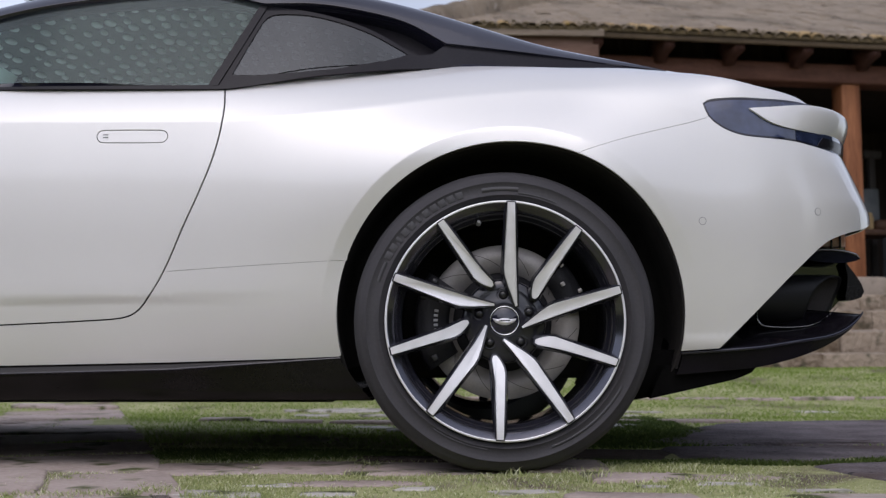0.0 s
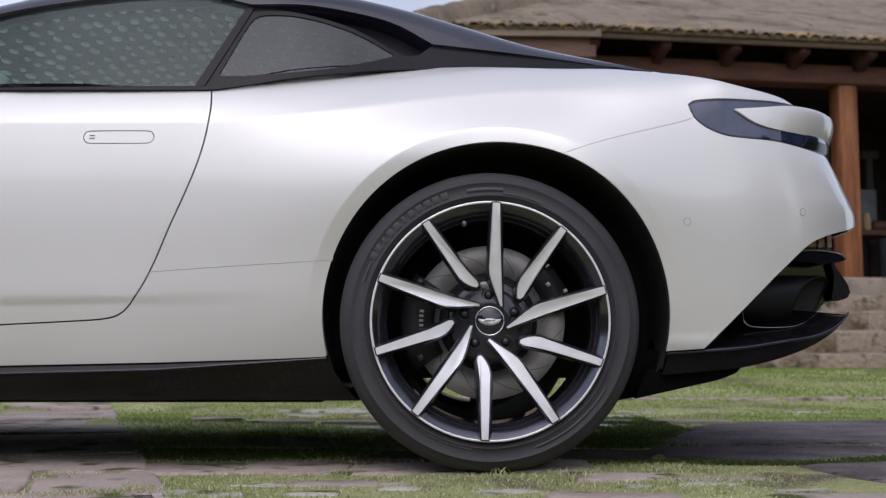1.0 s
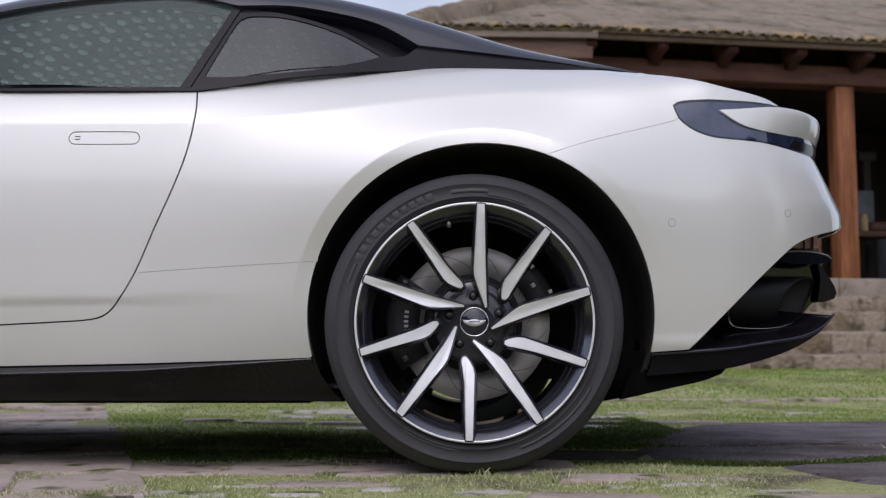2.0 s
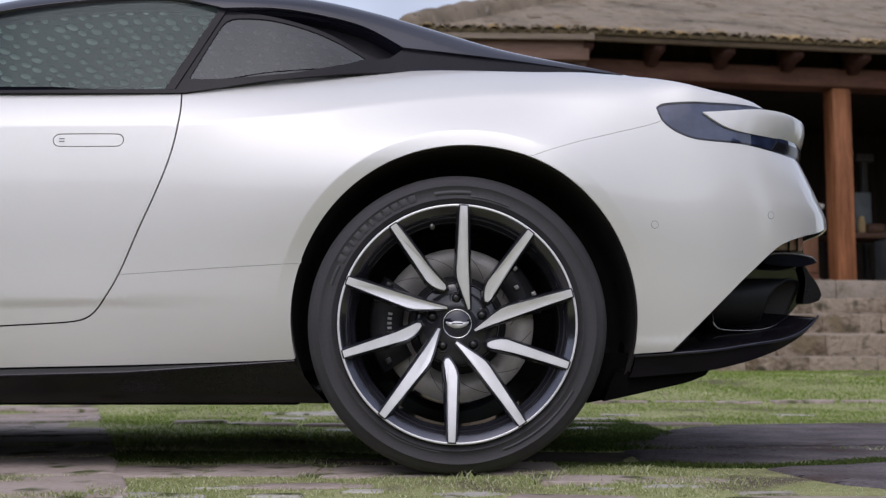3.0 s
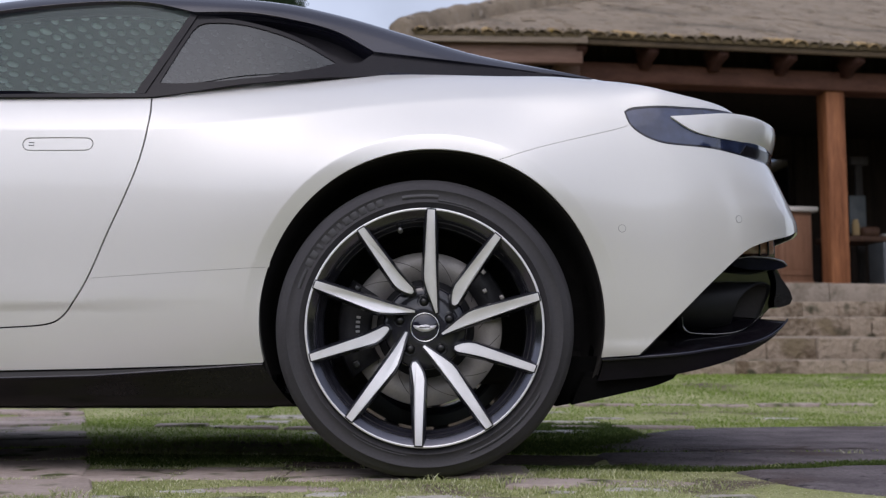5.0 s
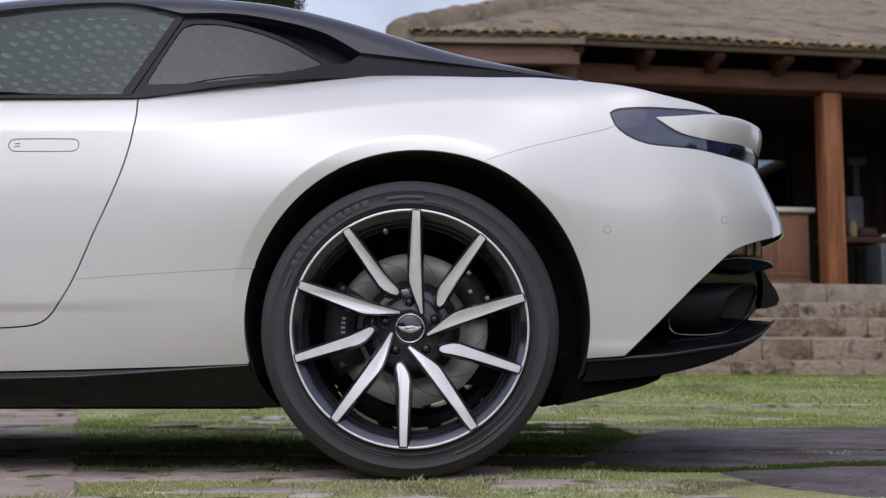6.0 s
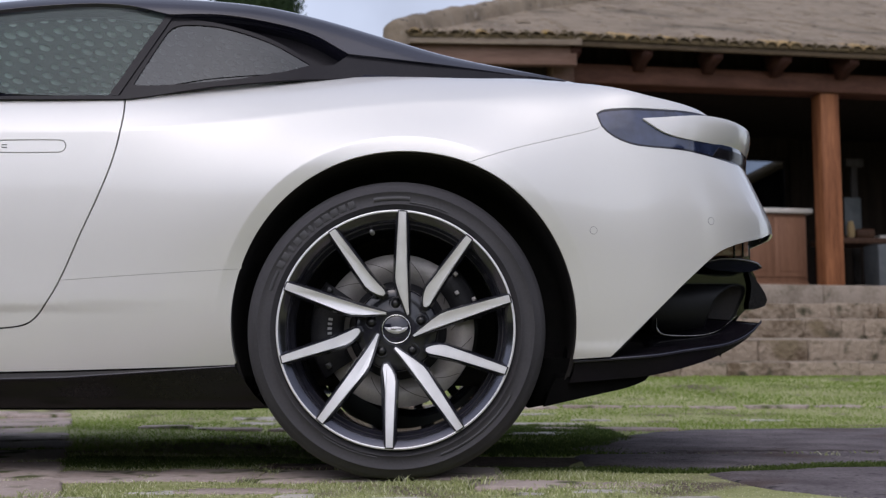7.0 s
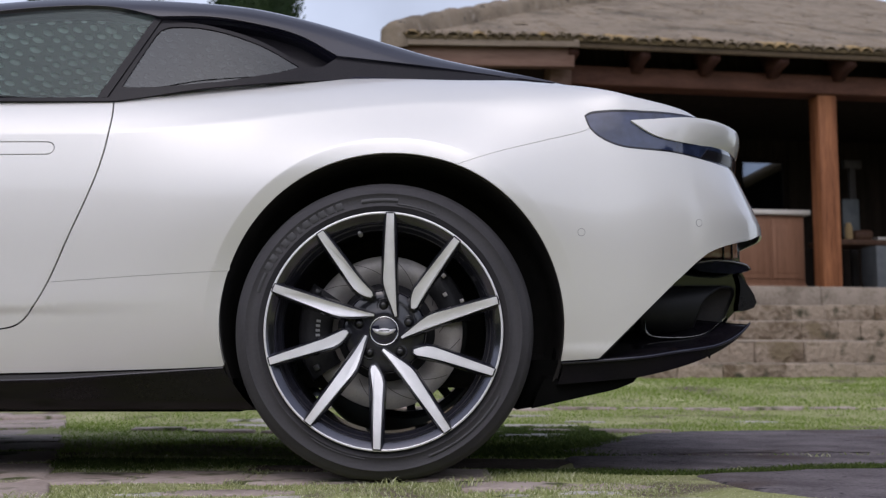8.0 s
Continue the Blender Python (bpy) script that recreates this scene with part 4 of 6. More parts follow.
def brake_parts(wheel):
    bm = lathe([(0.186, 0.098), (0.1875, 0.100), (0.1875, 0.130), (0.186, 0.132), (0.120, 0.132), (0.120, 0.098)], 72, True)
    disc = part("brake_disc", bm, M_DISC, wheel, "ventilated iron brake disc")
    part("disc_hat", lathe([(0.0005, 0.060), (0.085, 0.060), (0.110, 0.066), (0.116, 0.10), (0.124, 0.099)], 48), M_CALIPER, wheel)
    for i in range(12):
        bm = bmesh.new()
        t0 = 2 * math.pi * i / 12
        for j in range(8):
            r0, r1 = 0.130 + j * 0.0065, 0.130 + (j + 1) * 0.0065
            a0, a1 = t0 + 0.055 * j, t0 + 0.055 * (j + 1)
            q = [(r * math.cos(a) + d * math.sin(a), 0.0974, r * math.sin(a) - d * math.cos(a)) for r, a, d in ((r0, a0, -0.001), (r1, a1, -0.001), (r1, a1, 0.001), (r0, a0, 0.001))]
            bm.faces.new([bm.verts.new(v) for v in q])
        part("disc_slot", bm, M_VOID, wheel)
    # main caliper ahead of the axle, handbrake caliper behind it
    rows = []
    for t in np.radians(np.linspace(146, 214, 20)):
        sq = min(1.0, 0.35 + 3.0 * min(t - radians(145), radians(215) - t))
        rows.append([(r * math.cos(t), y, r * math.sin(t)) for r, y in ((0.132, 0.095), (0.130, 0.088 - 0.028 * sq), (0.140, 0.078 - 0.028 * sq), (0.178, 0.072 - 0.028 * sq), (0.205, 0.078 - 0.026 * sq), (0.214, 0.095), (0.214, 0.15), (0.19, 0.17), (0.132, 0.15))])
    cal = part("caliper", loft(rows, True), M_CALIPER, wheel, "dark grey fixed brake caliper")
    for i in range(6):
        bm = bmesh.new()
        t = 171 + i * 4.0
        box(bm, (0.157, 0.0420, -0.0030), (0.167, 0.0450, 0.0030), 0.0004, pose(0, 0, 0, 0, -t, 0))
        part("caliper_marking", bm, M_MARK, wheel, "pale bars of worn marking")
    for t, r in ((150, 0.19), (156, 0.165), (208, 0.185), (162, 0.2)):
        bm = bmesh.new()
        box(bm, (r - 0.008, 0.046, -0.008), (r + 0.008, 0.075, 0.008), 0.003, pose(0, 0, 0, 0, -t, 0))
        part("caliper_bolt", bm, M_SATIN, wheel)
    rows = []
    for t in np.radians(np.linspace(8, 52, 14)):
        sq = min(1.0, 0.3 + 4.0 * min(t - radians(7), radians(53) - t))
        rows.append([(r * math.cos(t), y, r * math.sin(t)) for r, y in ((0.140, 0.095), (0.140, 0.092 - 0.02 * sq), (0.165, 0.086 - 0.02 * sq), (0.200, 0.088 - 0.02 * sq), (0.208, 0.095), (0.208, 0.15), (0.14, 0.15))])
    hb = part("handbrake_caliper", loft(rows, True), M_CALIPER, wheel, "small dark handbrake caliper")
    for t, r in ((12, 0.196), (22, 0.200), (44, 0.196), (32, 0.17)):
        bm = bmesh.new()
        box(bm, (r - 0.005, 0.058, -0.005), (r + 0.005, 0.075, 0.005), 0.0015, pose(0, 0, 0, 0, -t, 0))
        part("caliper_bolt", bm, M_DISC, wheel)
    bm = lathe([(0.0005, 0.15), (0.06, 0.15), (0.065, 0.24), (0.045, 0.45), (0.045, 0.70), (0.0005, 0.70)], 20)
    part("axle", bm, M_VOID, wheel)


wheels = []
for x, side in ((0.0, 0), (-WHEELBASE, 0), (0.0, 1), (-WHEELBASE, 1)):
    if not wheels:
        w = part("wheel", lathe([(0.279, -0.019), (0.2800, -0.030), (0.2785, -0.0365), (0.2755, -0.0375), (0.2725, -0.0365), (0.2712, -0.034), (0.2690, -0.0300), (0.2590, -0.0215), (0.2535, -0.0165), (0.2515, -0.010), (0.2500, 0.004), (0.2435, 0.010), (0.2420, 0.034), (0.246, 0.12), (0.244, 0.21), (0.246, 0.235), (0.262, 0.245), (0.268, 0.262), (0.276, 0.262), (0.276, 0.20), (0.262, 0.15), (0.266, 0.02)], 128, True), M_RIMBLACK, None)
        w.location = (0, 0, WHEEL_Z)
        wheel_parts(w)
        brake_parts(w)
        w.parent = car
    else:
        w = copy_thing(wheels[0], pose(x, 2 * YC if side else 0, WHEEL_Z, 0, 0, 180 if side else 0))
        w.parent = car
    wheels.append(w)
    tagged(w, "ten-spoke black and silver alloy wheel")

# ---- materials of the place ----
M_EARTH = material("mossy_earth", (0.21, 0.225, 0.09), 0.95, vary=(0.36, 0.36, 0.19), scale=2.5, fine=40, bump=0.02)
M_SLAB = material("pale_pinkish_paving", (0.245, 0.195, 0.170), 0.9, vary=(0.38, 0.32, 0.285), scale=4, fine=60, bump=0.006, random=0.10)
M_STONE = material("pale_grey_field_stone", (0.27, 0.25, 0.22), 0.9, vary=(0.43, 0.405, 0.365), scale=6, fine=70, bump=0.005, random=0.35)
M_DARK_SLAB = material("smooth_dark_grey_paving", (0.080, 0.069, 0.072), 0.8, vary=(0.185, 0.162, 0.168), scale=5, fine=80, bump=0.014)
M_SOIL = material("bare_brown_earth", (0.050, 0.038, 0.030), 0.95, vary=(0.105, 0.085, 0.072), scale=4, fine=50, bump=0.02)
M_BLOCK = material("lichened_grey_step_stone", (0.110, 0.080, 0.052), 0.9, vary=(0.27, 0.218, 0.165), scale=5, fine=22, bump=0.03, random=0.5)
M_NOSING = material("worn_stone_tread", (0.145, 0.118, 0.090), 0.9, vary=(0.26, 0.22, 0.178), scale=4, fine=30, bump=0.006, random=0.3)
M_TILE = material("weathered_clay_tile", (0.148, 0.117, 0.085), 0.95, vary=(0.215, 0.175, 0.130), scale=3, fine=30, bump=0.008, random=0.4, spec=0.2)
M_MOSS_TILE = material("lichened_clay_tile", (0.13, 0.095, 0.055), 0.9, vary=(0.30, 0.215, 0.11), scale=6, fine=30, bump=0.008, random=0.6)
M_MORTAR = material("mossy_roof_mortar", (0.075, 0.058, 0.036), 0.95, vary=(0.15, 0.115, 0.065), scale=7, fine=40, bump=0.01, spec=0.1)
M_ROOFMOSS = material("brown_and_ochre_roof_moss", (0.060, 0.047, 0.028), 0.95, vary=(0.15, 0.120, 0.075), scale=14, fine=60, bump=0.006, spec=0.1)
M_POST = wood("orange_stained_timber", (0.112, 0.041, 0.018), (0.30, 0.125, 0.056))
M_BEAM = wood("red_brown_beam", (0.072, 0.032, 0.021), (0.135, 0.064, 0.044), axis="X")
M_FASCIA = wood("faded_brown_fascia", (0.115, 0.066, 0.048), (0.19, 0.120, 0.092), axis="X")
M_BOARD = wood("weathered_eaves_board", (0.15, 0.115, 0.085), (0.26, 0.215, 0.17), axis="X")
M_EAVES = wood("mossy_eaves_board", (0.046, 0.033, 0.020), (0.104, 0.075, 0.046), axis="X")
# the beam's wood again, darkened for the dimness under the eaves
M_BEAM_SHADED = wood("red_brown_beam_shaded", (0.030, 0.013, 0.010), (0.062, 0.028, 0.020), axis="Y")
M_CAB = wood("brown_cabinet_wood", (0.13, 0.065, 0.038), (0.20, 0.105, 0.065), scale=1.4)
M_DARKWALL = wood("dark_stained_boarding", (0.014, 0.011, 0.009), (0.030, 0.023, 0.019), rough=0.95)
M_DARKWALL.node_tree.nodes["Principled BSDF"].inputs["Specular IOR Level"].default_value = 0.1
M_GREYWOOD = wood("grey_weathered_timber", (0.025, 0.023, 0.022), (0.05, 0.045, 0.043))
M_CREAM = material("cream_stone_top", (0.38, 0.36, 0.33), 0.5, vary=(0.48, 0.46, 0.42), scale=6, fine=60)
M_DARKCAB = wood("dark_bench_wood", (0.05, 0.026, 0.016), (0.09, 0.048, 0.030), scale=1.4)
M_PALE = material("pale_blue_grey_paint", (0.055, 0.065, 0.072), 0.6, vary=(0.10, 0.11, 0.12), scale=5, fine=60)
M_PANE = glass("window_pane", (0.42, 0.45, 0.50), ior=1.12)

patches(M_BLOCK, (0.16, 0.125, 0.08), 3.5)
patches(M_BLOCK, (0.06, 0.055, 0.035), 6.0, 0.58, 0.70)
patches(M_NOSING, (0.07, 0.065, 0.04), 5.0, 0.58, 0.72)
patches(M_SLAB, (0.075, 0.085, 0.035), 7.0, 0.56, 0.66)
patches(M_STONE, (0.09, 0.10, 0.04), 9.0, 0.54, 0.64)
patches(M_DARK_SLAB, (0.085, 0.065, 0.060), 2.0, 0.56, 0.68)
patches(M_DARK_SLAB, (0.03, 0.028, 0.03), 26.0, 0.62, 0.70)
patches(M_EARTH, (0.13, 0.105, 0.08), 2.2, 0.56, 0.66)
patches(M_TILE, (0.105, 0.085, 0.062), 1.2, 0.50, 0.70)
patches(M_TILE, (0.23, 0.20, 0.165), 11.0, 0.60, 0.68)
patches(M_TILE, (0.05, 0.042, 0.034), 7.0, 0.62, 0.70)
patches(M_ROOFMOSS, (0.30, 0.21, 0.05), 3.0, 0.60, 0.64)


def leafy(name, dark, mid, light):
    """Blades and leaves: each its own shade."""
    m = bpy.data.materials.new(name)
    m.use_nodes = True
    n, l = m.node_tree.nodes, m.node_tree.links
    b = n["Principled BSDF"]
    b.inputs["Roughness"].default_value = 0.7
    b.inputs["Specular IOR Level"].default_value = 0.25
    g = n.new("ShaderNodeNewGeometry")
    r = n.new("ShaderNodeValToRGB")
    e = r.color_ramp.elements
    e[0].color, e[1].color = (*dark, 1), (*light, 1)
    k = e.new(0.7)
    k.color = (*mid, 1)
    l.new(g.outputs["Random Per Island"], r.inputs[0])
    l.new(r.outputs[0], b.inputs["Base Color"])
    tr, mix = n.new("ShaderNodeBsdfTranslucent"), n.new("ShaderNodeMixShader")
    l.new(r.outputs[0], tr.inputs["Color"])
    mix.inputs[0].default_value = 0.5
    l.new(b.outputs[0], mix.inputs[1])
    l.new(tr.outputs[0], mix.inputs[2])
    l.new(mix.outputs[0], n["Material Output"].inputs["Surface"])
    return m


M_GRASS = leafy("short_lawn_grass", (0.25, 0.30, 0.105), (0.43, 0.46, 0.21), (0.78, 0.77, 0.56))
# moss of the joint, and grass darkened in colour where the car shades it
M_MOSS_SHADE = leafy("green_moss_and_shaded_grass", (0.050, 0.080, 0.016), (0.085, 0.125, 0.028), (0.15, 0.19, 0.06))
M_LAWN = leafy("mown_lawn", (0.165, 0.250, 0.042), (0.240, 0.325, 0.072), (0.36, 0.41, 0.15))
M_HEDGE = leafy("green_hedge_leaves", (0.030, 0.050, 0.014), (0.060, 0.090, 0.026), (0.10, 0.13, 0.045))
M_CYPRESS = leafy("dark_cypress_foliage", (0.010, 0.022, 0.008), (0.025, 0.050, 0.015), (0.055, 0.085, 0.03))

for m in (M_EARTH, M_SLAB, M_STONE, M_DARK_SLAB, M_SOIL, M_BLOCK, M_NOSING, M_MOSS_TILE):
    m.node_tree.nodes["Principled BSDF"].inputs["Specular IOR Level"].default_value = 0.12

# ---- ground: one sheet to the horizon ----
rng = np.random.default_rng(7)


def ground_z(x, y):
    x, y = np.asarray(x, float), np.asarray(y, float)
    near = smooth(30, 8, np.hypot(x, y))
    bumps = 0.008 * np.sin(3.1 * x + 1.3 * np.sin(2.3 * y)) * np.cos(2.7 * y + 0.7) + 0.004 * np.sin(9 * x + 4 * y) * np.sin(7 * y - 3 * x)
    bumps = bumps * (1 - 0.9 * smooth(0.35, 0.65, x) * smooth(-0.5, -0.2, y) * smooth(2.7, 2.4, y))
    return (0.19 * smooth(2.8, 6.0, y) + bumps - 0.008) * np.where(near > 0, near, 0) + 0.19 * smooth(2.8, 6.0, y) * (1 - near)


def spread(lo, hi, step, far):
    mid = np.arange(lo, hi + step / 2, step)
    grow = step * np.cumsum(1.35 ** np.arange(1, 40))
    grow = grow[grow < far]
    return np.concatenate([lo - grow[::-1], mid, hi + grow])


gx, gy = spread(-3.6, 4.6, 0.07, 1500), spread(-1.6, 6.6, 0.07, 1500)
X, Y = np.meshgrid(gx, gy)
V = np.stack([X.ravel(), Y.ravel(), ground_z(X, Y).ravel()], 1)
w = len(gx)
quads = [(j * w + i, j * w + i + 1, (j + 1) * w + i + 1, (j + 1) * w + i) for j in range(len(gy) - 1) for i in range(w - 1)]
me = bpy.data.meshes.new("ground")
me.from_pydata(V.tolist(), [], quads)
for p in me.polygons:
    p.use_smooth = True
ground = tagged(part("ground", me, M_EARTH), "mossy earth with worn grass and stones", "ground", kind="structure")

SLABS = []


def slab(cx, cy, lx, ly, turn, mat, rise=0.012, name="paving_stone", corners=9, wear=0.10, square=0.42, outline=None):
    """A flat stone bedded in the ground with an uneven outline and a worn edge."""
    if outline:
        pts = []
        for (x0, y0), (x1, y1) in zip(outline, outline[1:] + outline[:1]):
            k = max(1, int(math.hypot(x1 - x0, y1 - y0) / 0.09))
            pts += [(x0 + (x1 - x0) * i / k, y0 + (y1 - y0) * i / k) for i in range(k)]
        corners, (cx, cy) = len(pts), np.mean(outline, axis=0)
    t = np.sort(rng.uniform(0, 2 * np.pi, corners) * 0.3 + np.linspace(0, 2 * np.pi, corners, endpoint=False))
    c, s = np.cos(t), np.sin(t)
    q = square
    px = np.sign(c) * np.abs(c) ** q * lx / 2 * (1 + rng.normal(0, wear * 0.4, corners))
    py = np.sign(s) * np.abs(s) ** q * ly / 2 * (1 + rng.normal(0, wear * 0.4, corners))
    a = radians(turn)
    x, y = cx + px * math.cos(a) - py * math.sin(a), cy + px * math.sin(a) + py * math.cos(a)
    if outline:
        x, y = (np.array(pts) + rng.normal(0, 0.010, (corners, 2))).T
    z = float(ground_z(cx, cy)) + rise
    bm = bmesh.new()
    tilt = rng.normal(0, 0.006, 2) * (0.0 if outline else 1.0)
    rows = []
    for k, dz in ((1.0, -0.07), (1.0, -0.010), (0.975, -0.002), (0.93, 0.0)):
        rows.append([bm.verts.new((cx + (u - cx) * k, cy + (v - cy) * k, z + dz + tilt[0] * (u - cx) + tilt[1] * (v - cy))) for u, v in zip(x, y)])
    for r0, r1 in zip(rows, rows[1:]):
        for i in range(corners):
            bm.faces.new((r0[i], r0[(i + 1) % corners], r1[(i + 1) % corners], r1[i]))
    bm.faces.new(rows[-1])
    ob = part(name, bm, mat, ground)
    sharp(ob, 50)
    SLABS.append(np.stack([x, y], 1))
    return ob


# the pale path that passes under the car
for i in range(11):
    y = -1.2 + i * 0.47
    x = -0.935 - 0.317 * (y + 0.4)
    for k, wd in ((-0.24, 0.27), (0.20, 0.33)) if i % 4 == 2 else ((0.0, 0.57),):
        slab(x + k * 0.58, y + rng.normal(0, 0.006), wd, 0.475, 17.5, M_SLAB, rise=0.006, corners=18, wear=0.02, square=0.16)
# flat pinkish edging stones along the near side of the car
x = -0.88
while x < 0.10:
    lx = rng.uniform(0.20, 0.40)
    slab(x + lx / 2, 0.155 + rng.normal(0, 0.004), lx * 1.03, 0.29, rng.normal(0, 0.6), M_SLAB, rise=0.004, corners=18, wear=0.02, square=0.14)
    x += lx
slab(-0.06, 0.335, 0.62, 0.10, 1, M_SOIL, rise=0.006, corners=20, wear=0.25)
# broken row of pale edging stones beyond the car
x = -2.6
while x < 0.75:
    lx = rng.uniform(0.22, 0.46)
    if rng.uniform() < 0.75 and abs(x + 1.72) > 0.45:
        slab(x + lx / 2, 2.12 + rng.normal(0, 0.02), lx * 0.9, 0.13, rng.normal(0, 2), M_SLAB, rise=0.012, name="edging_stone", corners=14, wear=0.10, square=0.25)
    x += lx
# smooth dark paving behind the car
slab(0, 0, 0, 0, 0, M_DARK_SLAB, rise=0.010, outline=[(0.60, 0.84), (0.50, 0.96), (0.56, 1.12), (0.63, 1.27), (0.72, 1.50), (0.84, 1.76), (1.0, 1.98), (1.16, 2.10), (1.41, 2.18), (2.07, 2.27), (3.3, 2.40), (3.3, 0.88), (1.5, 0.85), (0.9, 0.82)])
slab(0, 0, 0, 0, 0, M_DARK_SLAB, rise=0.006, outline=[(0.50, 0.38), (0.62, 0.30), (0.76, 0.275), (1.08, 0.43), (1.40, 0.485), (2.6, 0.62), (2.6, 0.86), (1.5, 0.83), (0.9, 0.80), (0.5, 0.76)])
slab(0, 0, 0, 0, 0, M_DARK_SLAB, rise=0.007, outline=[(0.75, 0.165), (1.08, 0.335), (1.40, 0.40), (2.6, 0.55), (2.6, -0.60), (0.95, -0.60), (0.895, -0.42), (0.86, -0.27), (0.80, -0.09)])
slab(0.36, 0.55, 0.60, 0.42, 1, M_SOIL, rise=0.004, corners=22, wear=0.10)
slab(4.2, 1.3, 1.4, 1.9, 3, M_DARK_SLAB, rise=0.014, corners=12, wear=0.05)
for pts in (((1.02, 0.98), (1.07, 0.96), (1.10, 0.97), (1.15, 0.93), (1.20, 0.94)), ((0.80, 0.96), (0.85, 0.945), (0.88, 0.95), (0.93, 0.93)), ((0.78, 0.862), (0.90, 0.850), (1.02, 0.868), (1.16, 0.858), (1.30, 0.872), (1.46, 0.866))):
    bm = bmesh.new()
    up = float(ground_z(2.0, 1.62)) + 0.010
    fine = spline([(*q, 1) for q in pts], closed=False, step=0.02)
    rows = [[(x, y - d, up + 0.001), (x, y + d, up + 0.001)] for x, y, d in ((q[0], q[1] + rng.normal(0, 0.006), rng.uniform(0.003, 0.012)) for q in fine)]
    part("crack", loft(rows), M_SOIL, ground)
for cx, cy, lx, ly in ((0.36, -0.10, 0.44, 0.20), (-0.34, -0.14, 0.34, 0.12), (0.28, -0.46, 0.40, 0.14), (-0.10, -0.66, 0.50, 0.16), (0.75, -0.52, 0.46, 0.16)):
    slab(cx, cy, lx, ly, rng.normal(0, 3), M_SLAB, rise=0.003, wear=0.15)
# field stones sunk in the turf
for cx, cy, lx, ly in ((-0.394, -0.31, 0.17, 0.10), (-0.52, -0.19, 0.11, 0.06), (-0.20, -0.25, 0.10, 0.08), (0.016, -0.34, 0.15, 0.08), (0.45, -0.25, 0.13, 0.07), (0.62, -0.37, 0.13, 0.07), (0.235, -0.15, 0.10, 0.05), (0.29, -0.27, 0.08, 0.05), (-0.62, -0.42, 0.22, 0.14), (-0.15, -0.55, 0.24, 0.13), (0.30, -0.58, 0.24, 0.12), (0.60, -0.66, 0.26, 0.13), (-0.45, -0.72, 0.24, 0.14), (0.05, -0.82, 0.26, 0.13), (-0.30, -0.12, 0.12, 0.05)):
    slab(cx, cy, lx, ly, rng.normal(0, 6), M_STONE, rise=0.002, name="field_stone", wear=0.2)
for i in range(15):
    cx, cy = rng.uniform(-3.2, 4.6), rng.uniform(2.5, 3.5)
    if abs(cx + 0.935 + 0.317 * (cy + 0.4)) > 0.55:
        slab(cx, cy, rng.uniform(0.18, 0.42), rng.uniform(0.10, 0.2), rng.normal(0, 6), M_STONE, rise=0.005, name="field_stone", wear=0.2)
for i in range(7):
    cx, cy = rng.uniform(-1.0, 0.7), rng.uniform(1.6, 2.4)
    if abs(cx + 0.935 + 0.317 * (cy + 0.4)) > 0.55:
        slab(cx, cy, rng.uniform(0.18, 0.36), rng.uniform(0.10, 0.2), rng.normal(0, 6), M_STONE, rise=0.005, name="field_stone", wear=0.2)
x = -3.4
while x < 5.2:
    lx = rng.uniform(0.25, 0.5)
    slab(x + lx / 2, 3.78 + rng.normal(0, 0.02), lx * 0.95, 0.16, rng.normal(0, 2), M_SLAB, rise=0.008)
    x += lx


